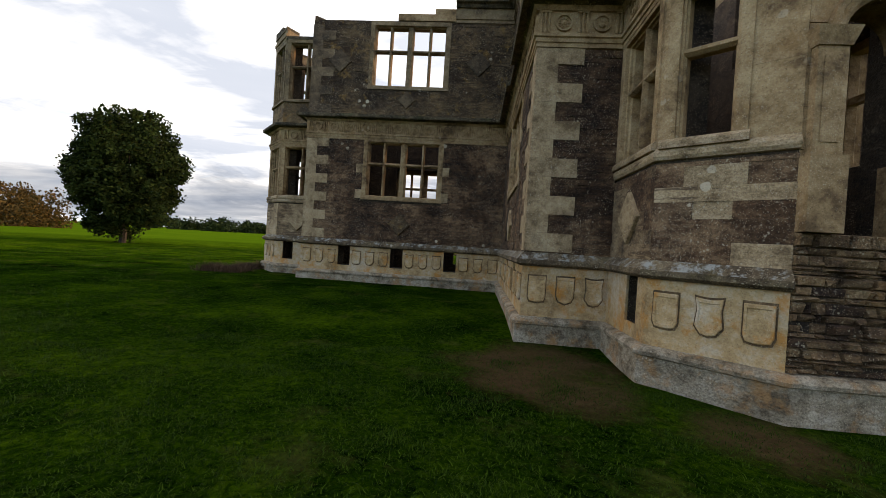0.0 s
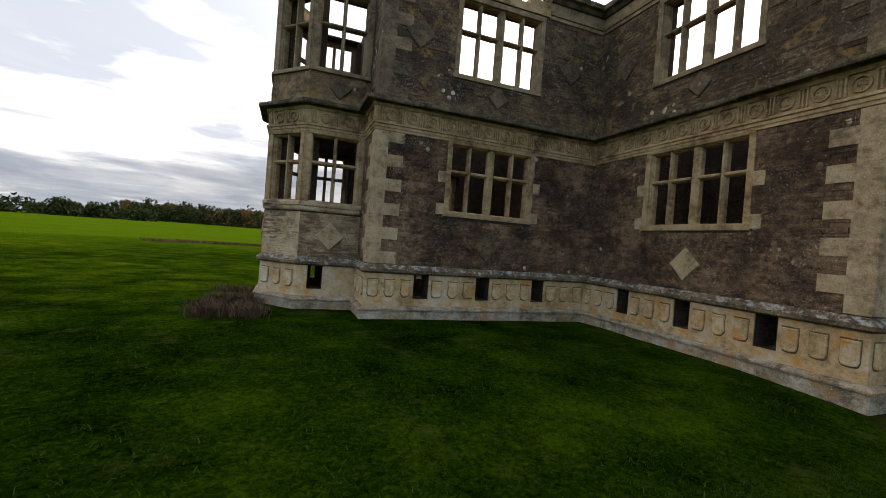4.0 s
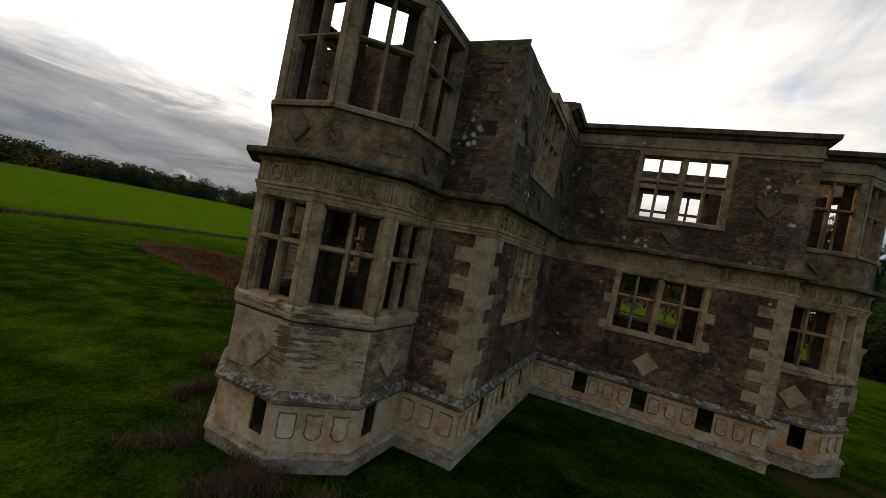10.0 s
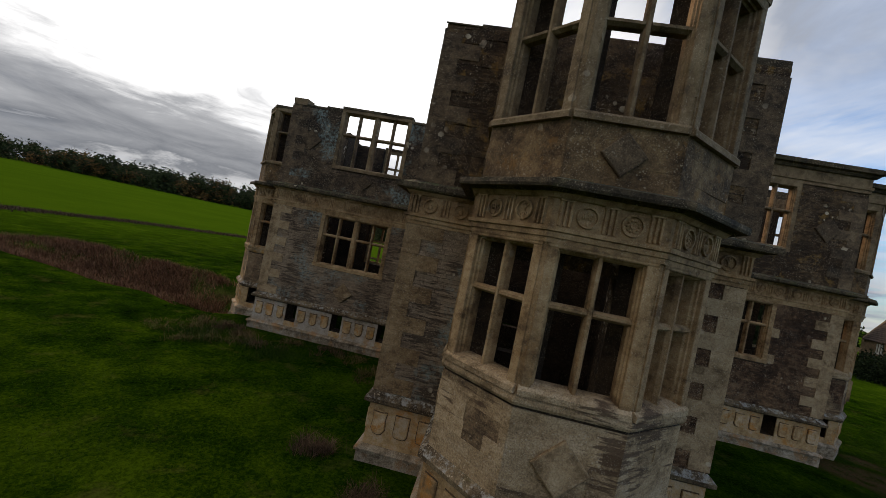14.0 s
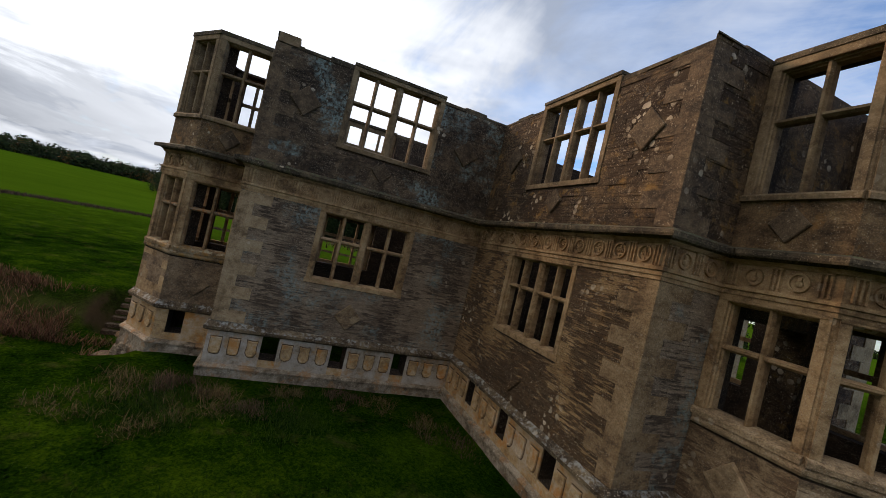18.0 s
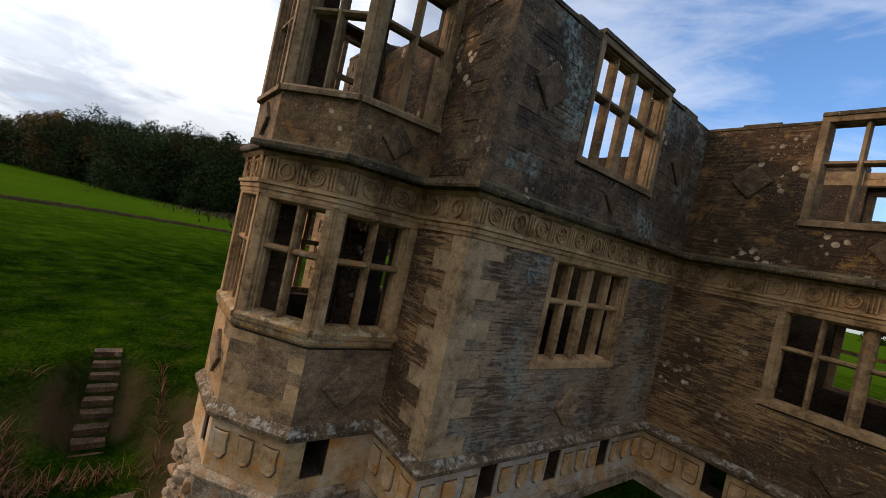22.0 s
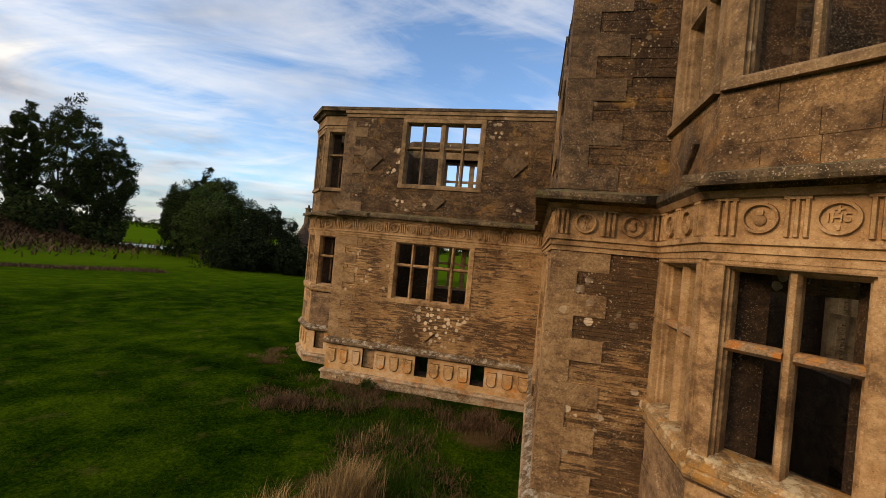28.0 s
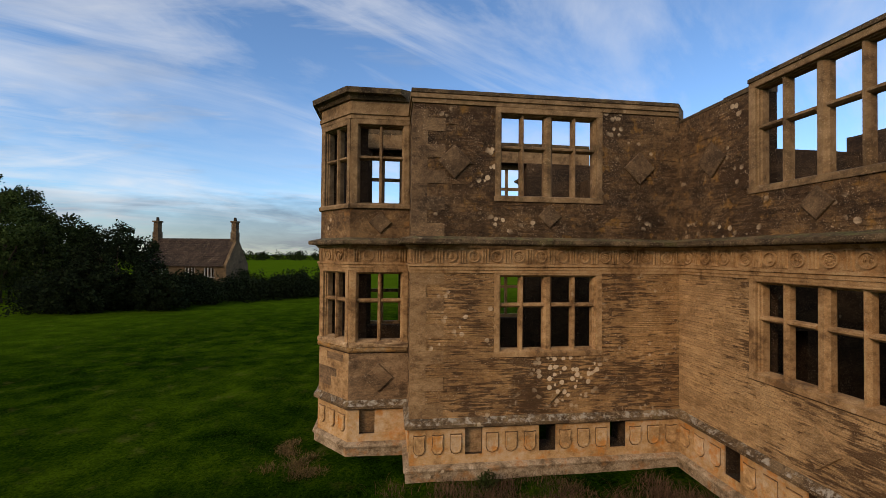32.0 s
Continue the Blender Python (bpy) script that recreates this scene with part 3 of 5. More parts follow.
def ring(bm, r_in, r_out, y0, y1, seg=20):
    v = []
    for k in range(seg):
        a = 2 * math.pi * k / seg
        c, s = math.cos(a), math.sin(a)
        v.append([bm.verts.new((r * c, y, r * s)) for r, y in ((r_out, y0), (r_out * 0.97, y1), (r_in, y1), (r_in * 0.97, y0))])
    for k in range(seg):
        a, b = v[k], v[(k + 1) % seg]
        for i in range(3):
            bm.faces.new((a[i], a[i + 1], b[i + 1], b[i]))


def roundel(kind):
    """A carved medallion: rim, sunk field and one of several worn devices."""
    bm = bmesh.new()
    ring(bm, 0.135, 0.168, 0.0, -0.045)
    if kind == 0:      # chi-rho: a cross of two bars with a looped staff
        for a, h in ((0.6, 0.09), (-0.6, 0.09), (0.0, 0.12)):
            quad_box(bm, [Matrix.Rotation(a, 3, "Y") @ Vector(c) for c in ((-.012, 0, -h), (.012, 0, -h), (.012, -.024, -h), (-.012, -.024, -h), (-.012, 0, h), (.012, 0, h), (.012, -.024, h), (-.012, -.024, h))])
        ring(bm, 0.022, 0.042, 0.0, -0.024, 10)
        bmesh.ops.translate(bm, vec=(0.03, 0, 0.085), verts=bm.verts[-40:])
    elif kind == 1:    # the sacred monogram with a stroke through the H
        text = bpy.data.curves.new("monogram", "FONT")
        text.body, text.size, text.extrude, text.align_x, text.align_y = "IHS", 0.125, 0.014, "CENTER", "CENTER"
        ob = bpy.data.objects.new("monogram", text)
        scene.collection.objects.link(ob)
        me = bpy.data.meshes.new_from_object(ob.evaluated_get(bpy.context.evaluated_depsgraph_get()))
        bpy.data.objects.remove(ob)
        me.transform(Matrix.Translation((0, -0.012, 0)) @ Matrix.Rotation(math.pi / 2, 4, "X"))
        bm.from_mesh(me)
        bpy.data.meshes.remove(me)
        box(bm, -0.01, -0.024, 0.045, 0.01, 0.0, 0.115)
        box(bm, -0.035, -0.022, 0.075, 0.035, 0.0, 0.09)
        box(bm, -0.012, -0.024, -0.115, 0.012, 0.0, -0.07)
    elif kind == 2:    # purse-like boss
        bmesh.ops.create_icosphere(bm, subdivisions=2, radius=0.062, matrix=Matrix.Translation((0, -0.008, -0.025)) @ Matrix.Diagonal((1, 0.5, 1, 1)))
        box(bm, -0.03, -0.03, 0.03, 0.03, 0.0, 0.08)
    else:              # wreath
        for k in range(10):
            a = 2 * math.pi * k / 10
            bmesh.ops.create_icosphere(bm, subdivisions=1, radius=0.026, matrix=Matrix.Translation((0.085 * math.cos(a), -0.006, 0.085 * math.sin(a))))
        ring(bm, 0.012, 0.04, 0.0, -0.028, 10)
    return mesh_of("roundel", bm)


def triglyph():
    bm = bmesh.new()
    for x in (-0.075, 0.0, 0.075):
        v = box(bm, x - 0.026, -0.04, -0.19, x + 0.026, 0.0, 0.19)
        for q in v:
            if q.co.y < -0.02:
                q.co.x = x + (q.co.x - x) * 0.55
    box(bm, -0.11, -0.045, 0.185, 0.11, 0.0, 0.215)
    return mesh_of("triglyph", bm)


def shield(style):
    """A raised heater shield with a rounded rim."""
    bm = bmesh.new()
    w, h = 0.19, 0.25
    if style == 0:
        out = [(-w, h), (w, h), (w, -h * 0.45), (w * 0.72, -h * 0.82), (0, -h), (-w * 0.72, -h * 0.82), (-w, -h * 0.45)]
    elif style == 1:
        out = [(-w, h), (-w * .3, h * .93), (w * .3, h * .93), (w, h), (w * .86, h * .3), (w, -h * .5), (w * .55, -h * .92), (0, -h), (-w * .55, -h * .92), (-w, -h * .5), (-w * .86, h * .3)]
    else:
        out = [(-w, h), (w, h), (w, -h * 0.6), (w * 0.8, -h * 0.9), (w * 0.3, -h * .97), (-w * 0.3, -h * .97), (-w * 0.8, -h * 0.9), (-w, -h * 0.6)]
    rings = [[bm.verts.new((x * k, y, z * k)) for x, z in out] for k, y in ((1, 0.0), (1, -0.022), (0.95, -0.03), (0.80, -0.03), (0.76, -0.022))]
    n = len(out)
    for a, b in zip(rings, rings[1:]):
        for i in range(n):
            bm.faces.new((a[i], a[(i + 1) % n], b[(i + 1) % n], b[i]))
    bm.faces.new(rings[-1])
    # flat ring for the cut line round the shield, its shadow painted dark
    inner, outer = ([bm.verts.new((x * k, -0.004, z * k)) for x, z in out] for k in (1.0, 1.13))
    for i in range(n):
        bm.faces.new((inner[i], inner[(i + 1) % n], outer[(i + 1) % n], outer[i])).material_index = 1
    me = mesh_of("shield", bm)
    me.materials.append(PLINTH)
    me.materials.append(GROOVE_SHADE)
    return me


ROUNDELS = [roundel(k) for k in range(4)]
TRIGLYPH = triglyph()
SHIELDS = [shield(k) for k in range(3)]
BIG_DIAMOND, SMALL_DIAMOND, MID_DIAMOND = lozenge(0.47), lozenge(0.34), lozenge(0.44)


def window(seg, s0, s1, z0, z1, transom, lights, king, mat, rng, sill=True, lintel=0.0, broken=(), sill_mat=None, transom_mat=None, lip=0.05):
    """Stone window: moulded jambs and head round the opening, mullions and a transom; no glass is left."""
    d0, d1, f = 0.03, -0.30, 0.16        # outer lip, back of frame, frame width outside the opening

    def b(bm, a0, a1, n0, n1, c0, c1):
        q = [(a0, n0, c0), (a1, n0, c0), (a1, n1, c0), (a0, n1, c0), (a0, n0, c1), (a1, n0, c1), (a1, n1, c1), (a0, n1, c1)]
        quad_box(bm, [seg.flat(*p) for p in q])

    def run(bm, ends, at):
        """Extrudes a stepped jamb outline between two ends."""
        prof = [(-f, d1), (0.055, d1), (0.055, -0.13), (0.03, -0.10), (0.03, -0.06), (0.0, -0.045), (0.0, d0 - 0.01), (-0.02, d0), (-f, d0)]
        rows = [[bm.verts.new(seg.flat(*at(x, n, e))) for x, n in prof] for e in ends]
        k = len(prof)
        for i in range(k):
            bm.faces.new((rows[0][i], rows[0][(i + 1) % k], rows[1][(i + 1) % k], rows[1][i]))
        bm.faces.new(rows[0])
        bm.faces.new(rows[1])

    bm = bmesh.new()
    run(bm, (s0 - f, s1 + f), lambda x, n, e: (e, n, z1 - x))
    frame_ob = part("window", bm, mat, lodge, "empty stone mullioned window")
    for a, sign in ((s0, 1), (s1, -1)):
        bm = bmesh.new()
        run(bm, (z0 - 0.02, z1 - 0.002), lambda x, n, e: (a + sign * x, n - 0.002, e))
        part("jamb", bm, mat, frame_ob)
    if lintel:
        bm = bmesh.new()
        b(bm, s0 - f - 0.02, s1 + f + 0.02, d1 - 0.1, d0 + 0.04, z1 + f, z1 + f + lintel)
        part("lintel", bm, mat, frame_ob)
    if sill:
        bm = bmesh.new()
        prof = [(d1 - 0.05, z0 - 0.16), (d0 + lip, z0 - 0.16), (d0 + lip, z0 - 0.07), (d0, z0 - 0.022), (-0.16, z0 + 0.03), (d1 - 0.05, z0 + 0.03)]
        rows = [[bm.verts.new(seg.flat(e, n, z)) for n, z in prof] for e in (s0 - f - 0.03, s1 + f + 0.03)]
        for i in range(6):
            bm.faces.new((rows[0][i], rows[0][(i + 1) % 6], rows[1][(i + 1) % 6], rows[1][i]))
        bm.faces.new(rows[0])
        bm.faces.new(rows[1])
        part("sill", bm, sill_mat or mat, frame_ob)

    def mullion(c, half):
        bmm = bmesh.new()
        prof = [(-half, -0.27), (-half, -0.13), (-half * 0.45, -0.055), (half * 0.45, -0.055), (half, -0.13), (half, -0.27)]
        lo = [bmm.verts.new(seg.flat(c + x, n, z0)) for x, n in prof]
        hi = [bmm.verts.new(seg.flat(c + x, n, z1)) for x, n in prof]
        for i in range(6):
            bmm.faces.new((lo[i], lo[(i + 1) % 6], hi[(i + 1) % 6], hi[i]))
        bmm.faces.new(lo)
        bmm.faces.new(hi)
        part("mullion", bmm, mat, frame_ob)

    cs = []
    if lights == 4:
        c = (s0 + s1) / 2
        mullion(c, king / 2)
        lw = (s1 - s0 - king) / 2
        for a in (s0 + lw / 2, s1 - lw / 2):
            mullion(a, 0.056)
        spans = [(s0, s0 + lw / 2 - .056), (s0 + lw / 2 + .056, c - king / 2), (c + king / 2, s1 - lw / 2 - .056), (s1 - lw / 2 + .056, s1)]
    elif lights == 2:
        c = (s0 + s1) / 2
        mullion(c, 0.056)
        spans = [(s0, c - .056), (c + .056, s1)]
    else:
        spans = [(s0, s1)]
    for k, (a, e) in enumerate(spans):
        if k in broken:
            continue
        bmm = bmesh.new()
        prof = [(-0.26, -0.062), (-0.13, -0.062), (-0.06, -0.02), (-0.06, 0.025), (-0.13, 0.062), (-0.26, 0.062)]
        lo = [bmm.verts.new(seg.flat(a - 0.01, n, transom + z)) for n, z in prof]
        hi = [bmm.verts.new(seg.flat(e + 0.01, n, transom + z)) for n, z in prof]
        for i in range(6):
            bmm.faces.new((lo[i], lo[(i + 1) % 6], hi[(i + 1) % 6], hi[i]))
        bmm.faces.new(lo)
        bmm.faces.new(hi)
        part("transom", bmm, transom_mat or mat, frame_ob)
    return frame_ob


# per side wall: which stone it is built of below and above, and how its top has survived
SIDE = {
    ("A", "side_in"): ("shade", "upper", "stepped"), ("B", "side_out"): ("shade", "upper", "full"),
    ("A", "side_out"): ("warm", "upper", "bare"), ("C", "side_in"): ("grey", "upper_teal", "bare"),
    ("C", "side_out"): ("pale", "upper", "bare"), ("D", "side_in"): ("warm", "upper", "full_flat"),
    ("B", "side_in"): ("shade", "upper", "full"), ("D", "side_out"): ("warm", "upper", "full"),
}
BAY_TOP = {"A": "part", "B": "full", "C": "bare", "D": "full"}
VENTS = [(1.67, 2.16), (3.77, 4.26), (5.87, 6.36)]
VENT_LO = 0.78


def plinth_mouldings(seg):
    sweep("footing", seg, [(-0.03, -0.6), (0.12, -0.6), (0.12, Z_FOOT - 0.15), (0.165, Z_FOOT - 0.13), (0.175, Z_FOOT - 0.08), (0.14, Z_FOOT - 0.03), (0.05, Z_FOOT), (-0.03, Z_FOOT)], FOOTING, label="grey-white footing course")
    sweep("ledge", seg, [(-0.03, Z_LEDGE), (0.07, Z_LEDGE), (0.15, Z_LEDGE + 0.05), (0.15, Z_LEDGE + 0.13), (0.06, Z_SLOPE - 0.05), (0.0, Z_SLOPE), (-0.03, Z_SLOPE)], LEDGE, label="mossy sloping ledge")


def moulding(seg, low=True):
    """Plinth, ledge, architrave, frieze band and drip cornice of a stretch."""
    if low:
        plinth_mouldings(seg)
    sweep("architrave", seg, [(-0.03, Z_ARCH), (0.04, Z_ARCH), (0.04, Z_ARCH + 0.08), (0.065, Z_ARCH + 0.085), (0.065, Z_ARCH + 0.165), (0.10, Z_ARCH + 0.18), (0.10, Z_FRIEZE), (-0.03, Z_FRIEZE)], ASHLAR)
    sweep("frieze", seg, [(-0.03, Z_FRIEZE), (0.03, Z_FRIEZE), (0.03, Z_DRIP), (-0.03, Z_DRIP)], ASHLAR)
    sweep("bed_mould", seg, [(-0.03, Z_DRIP), (0.08, Z_DRIP), (0.14, Z_DRIP + 0.07), (-0.03, Z_DRIP + 0.07)], ASHLAR)


def drip(seg, rng):
    """The projecting cornice in lengths, some of them chipped away."""
    n = max(1, round(seg.len / 1.35))
    for k in range(n):
        a, b = seg.len * k / n, seg.len * (k + 1) / n
        e = 0.36 - (rng.random() < 0.22) * rng.uniform(0.06, 0.2)
        dz = rng.uniform(-0.012, 0.012)
        z = Z_DRIP + 0.07
        sweep("cornice_stone", seg, [(-0.03, z), (0.14, z), (0.20, z + 0.05), (e, z + 0.03), (e + 0.02, z + 0.075), (e + 0.01, z + 0.155 + dz), (0.06, Z_UP + dz), (-0.03, Z_UP + 0.03)], DRIP,
              a + (0.004 if k else 0), b - (0.004 if k < n - 1 else 0))


def frieze_pieces(seg, count, rng):
    step = seg.len / (count + 0.35) if count > 3 else seg.len * (0.44 if seg.kind == "end" else 0.385)
    first = (seg.len - step * count) / 2
    for k in range(count):
        s = first + (k + 0.5) * step
        device = ROUNDELS[1 - k] if (seg.arm, seg.kind) == ("C", "bay_front") else rng.choice(ROUNDELS)
        place("roundel", device, ASHLAR, seg.matrix(s, 0.03, (Z_FRIEZE + Z_DRIP) / 2))
        if k:
            place("triglyph", TRIGLYPH, ASHLAR, seg.matrix(s - step / 2, 0.03, (Z_FRIEZE + Z_DRIP) / 2))
    for s in (0.13, seg.len - 0.13) if count > 3 else (first, seg.len - first):
        place("triglyph", TRIGLYPH, ASHLAR, seg.matrix(s, 0.03, (Z_FRIEZE + Z_DRIP) / 2))


def plinth_panels(seg, vents, groups, rng):
    """Ochre slabs between the vents, each bearing shields."""
    edges = [0.0] + [x for v in vents for x in v] + [seg.len]
    for k in range(0, len(edges) - 1, 2):
        a, b = edges[k], edges[k + 1]
        bm = bmesh.new()
        q = [(a, -0.03), (b, -0.03), (b, 0.02), (a, 0.02)]
        quad_box(bm, [seg.put(s, n, Z_FOOT) for s, n in q] + [seg.put(s, n, Z_LEDGE) for s, n in q])
        slab = part("plinth_slab", bm, PLINTH_PALE if (seg.arm, seg.kind) == ("C", "side_in") else PLINTH, lodge, "ochre slab carved with shields")
        if k + 2 < len(edges):
            bm = bmesh.new()
            box(bm, b, -0.03, Z_FOOT, edges[k + 2], 0.014, VENT_LO, seg.flat)
            part("vent_sill", bm, PLINTH, slab)
        c = groups[k // 2]
        for i in range(c):
            pitch = min(0.62, (b - a) / c)
            s = (a + b) / 2 + (i - (c - 1) / 2) * pitch
            place("shield", rng.choice(SHIELDS), PLINTH, seg.matrix(s, 0.02, 1.09) @ Matrix.Diagonal((min(1.0, pitch / 0.64), 1.7, 1, 1)), slab)


def blocked_vent(seg, a, b):
    """A vent walled up with thin courses set back from the face."""
    z = VENT_LO
    k = 0
    while z < Z_LEDGE - 0.02:
        h = min(0.13, Z_LEDGE - z)
        bm = bmesh.new()
        q = [(a - 0.01, -0.3), (b + 0.01, -0.3), (b + 0.01, -0.13 + 0.01 * (k % 2)), (a - 0.01, -0.13 + 0.01 * (k % 2))]
        quad_box(bm, [seg.flat(u, n, z + 0.004) for u, n in q] + [seg.flat(u, n, z + h) for u, n in q])
        part("vent_block", bm, QUOIN_WARM, lodge)
        z += h
        k += 1


def top_band(seg, s0, s1, cornice, base=10.38, high=0.32):
    """Surviving upper entablature: architrave, frieze and, where left, the cornice."""
    a = None if s0 <= 0 else s0
    b = None if s1 >= seg.len else s1
    sweep("upper_architrave", seg, [(-WALL * 0.8, base), (0.04, base), (0.04, base + 0.12), (0.08, base + 0.13), (0.08, base + 0.24), (-WALL * 0.8, base + 0.24)], UPPER_FRAME, a, b)
    sweep("upper_frieze", seg, [(-WALL * 0.8, base + 0.24), (0.03, base + 0.24), (0.03, base + 0.24 + high), (-WALL * 0.8, base + 0.24 + high)], UPPER_FRAME, a, b)
    if cornice:
        z = base + 0.24 + high
        sweep("upper_cornice", seg, [(-WALL * 0.8, z), (0.10, z), (0.18, z + 0.10), (0.30, z + 0.14), (0.32, z + 0.30), (0.05, z + 0.36), (-WALL * 0.8, z + 0.36)], DRIP, a, b)
    else:
        z = base + 0.24 + high
        sweep("coping", seg, [(-WALL * 0.8, z), (0.06, z), (0.06, z + 0.10), (-WALL * 0.8, z + 0.12)], DRIP, a, b)


def uneven_coping(seg, a, b, z, deep, rng):
    """Weathered capping stones of unlike thickness, some gone."""
    n = max(1, round((b - a) / 0.8))
    for k in range(n):
        u, v = a + (b - a) * k / n, a + (b - a) * (k + 1) / n
        h = rng.choice((0.03, 0.06, 0.08, 0.11, 0.15))
        e = rng.uniform(-0.02, 0.035)
        sweep("coping", seg, [(-deep, z), (e, z), (e, z + h), (e - 0.05, z + h + 0.03), (-deep, z + h + rng.uniform(-0.01, 0.05))], DRIP,
              None if u <= 0 else u + 0.003, None if v >= seg.len - 1e-6 else v - 0.003)


def side_wall(seg):
    rng = random.Random(hash((ord(seg.arm), seg.order)) % 1000)
    low, high, top = SIDE[(seg.arm, seg.kind)]
    out = seg.kind == "side_out"         # starts at the re-entrant corner
    s0, s1 = (WIN_NEAR, WIN_FAR) if out else (seg.len - WIN_FAR, seg.len - WIN_NEAR)
    vents = VENTS if out else [(seg.len - b, seg.len - a) for a, b in reversed(VENTS)]
    f = 0.15
    holes = [(s0 - f, s1 + f, WIN_LO - 0.1, WIN_HI + 0.14), (s0 - f, s1 + f, UP_SIDE - 0.1, UP_HI + 0.14)]
    holes += [(a, b, VENT_LO, Z_LEDGE) for a, b in vents]
    if top in ("full", "full_flat"):
        tops = [(0.0, 10.38)]
    elif top == "stepped":
        tops = [(0.0, 10.42)]
    else:
        tops = [(0.0, 10.20), (s0 - 0.12, 10.36), (s1 + 0.12, 10.20)]
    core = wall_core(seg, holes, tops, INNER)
    moulding(seg)
    drip(seg, rng)
    frieze_pieces(seg, 12, rng)
    plinth_panels(seg, vents, (3, 3, 3, 3), rng)
    if (seg.arm, seg.kind) == ("D", "side_in"):
        blocked_vent(seg, *vents[0])
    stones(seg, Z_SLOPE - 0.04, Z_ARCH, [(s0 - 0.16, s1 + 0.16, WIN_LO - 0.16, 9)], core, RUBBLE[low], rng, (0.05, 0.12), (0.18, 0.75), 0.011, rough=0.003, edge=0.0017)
    hi = tops[0][1]
    stones(seg, Z_UP - 0.04, hi - 0.02, [(s0 - 0.16, s1 + 0.16, UP_SIDE - 0.16, 99)], core, RUBBLE[high], rng, (0.07, 0.17), (0.2, 0.8), 0.011, rough=0.003, edge=0.0017)
    window(seg, s0, s1, WIN_LO, WIN_HI, 4.83, 4, 0.25, ASHLAR, rng, lip=0.006)
    window(seg, s0, s1, UP_SIDE, UP_HI, 9.27, 4, 0.25, UPPER_FRAME, rng, lip=0.006)
    # jamb blocks bonded into the wall on both sides of the lower window
    for z in (WIN_LO - 0.12, 4.45) if low == "shade" else ():
        for a, b in ((s0 - 0.16 - 0.26, s0 - 0.165), (s1 + 0.165, s1 + 0.16 + 0.26)):
            bm = bmesh.new()
            box(bm, a, -0.02, z, b, 0.028, z + 0.34, seg.flat)
            part("jamb_stone", bm, QUOIN, core)
    mid = (s0 + s1) / 2
    place("diamond_panel", lozenge(0.44), {"shade": QUOIN if seg.arm == "B" else RUBBLE["upper"], "grey": RUBBLE["bay"], "warm": RUBBLE["warm"], "pale": RUBBLE["pale"]}[low], seg.matrix(mid, 0.02, 2.50), core)
    place("diamond_panel", SMALL_DIAMOND, DIAMOND, seg.matrix(mid, 0.02, 7.34), core)
    for s in ((1.28, seg.len - 1.14) if out else (1.14, seg.len - 1.28)):
        place("diamond_panel", BIG_DIAMOND, DIAMOND, seg.matrix(s, 0.02, 8.80), core)
    if top == "full":
        top_band(seg, 0, seg.len, True)
    elif top == "full_flat":
        top_band(seg, 0, seg.len, False, 10.38, 0.04)
    elif top == "stepped":
        top_band(seg, s1 + 0.3, seg.len, True)
        sweep("upper_architrave", seg, [(-0.5, 10.42), (0.05, 10.42), (0.05, 10.68), (-0.5, 10.70)], ASHLAR, s0 + 0.9, s1 + 0.3)
        sweep("upper_frieze", seg, [(-0.5, 10.68), (0.03, 10.68), (0.03, 10.9), (-0.5, 10.92)], ASHLAR, s1 - 0.5, s1 + 0.3)
    else:
        for a, b in ((0.0, s0 - 0.13), (s1 + 0.13, seg.len)):
            uneven_coping(seg, a, b, 10.2, WALL, rng)
        if (seg.arm, seg.kind) == ("C", "side_in"):
            sweep("cap_stone", seg, [(-0.6, 10.24), (0.03, 10.24), (0.02, 10.52), (-0.58, 10.55)], UPPER_FRAME, 0.02, 0.62)
        sweep("window_coping", seg, [(-0.4, 10.36), (0.06, 10.36), (0.06, 10.45), (-0.4, 10.46)], DRIP, s0 - 0.16, s1 + 0.16)


def end_wall(seg):
    rng = random.Random(seg.order * 7 + ord(seg.arm))
    core = wall_core(seg, [], [(0.0, 10.4)], INNER)
    moulding(seg)
    drip(seg, rng)
    frieze_pieces(seg, 2, rng)
    plinth_panels(seg, [], (2,) if seg.len < 1.5 else (3,), rng)
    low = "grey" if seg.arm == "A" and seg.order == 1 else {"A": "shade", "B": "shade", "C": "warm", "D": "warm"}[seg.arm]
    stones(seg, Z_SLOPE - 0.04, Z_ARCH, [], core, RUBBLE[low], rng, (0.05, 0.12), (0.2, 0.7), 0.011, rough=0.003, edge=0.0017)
    if BAY_TOP[seg.arm] != "full":
        uneven_coping(seg, 0.0, seg.len, 10.4, WALL, rng)
    stones(seg, Z_UP - 0.04, 10.4, [], core, RUBBLE["upper"], rng, (0.08, 0.2), (0.2, 0.7), 0.011, rough=0.003, edge=0.0017)
    if BAY_TOP[seg.arm] == "full" :
        top_band(seg, 0, seg.len, seg.arm == "B", 10.38, 0.32 if seg.arm == "B" else 0.04)
    return core


def bay_top(seg, kind):
    if kind == "full":
        top_band(seg, 0, seg.len, True)
    elif kind == "part" and seg.kind != "bay_side":
        top_band(seg, 0, seg.len, False, 10.38, 0.2)
        if seg.order in (4, 5):
            sweep("cap_stone", seg, [(-0.5, 10.9), (0.05, 10.9), (0.06, 11.12), (-0.5, 11.16)], DRIP, None if seg.order == 5 else 0.5, 1.0 if seg.order == 5 else None)
    else:
        sweep("coping", seg, [(-0.35, 10.38), (0.05, 10.38), (0.05, 10.5), (-0.35, 10.5)], DRIP)


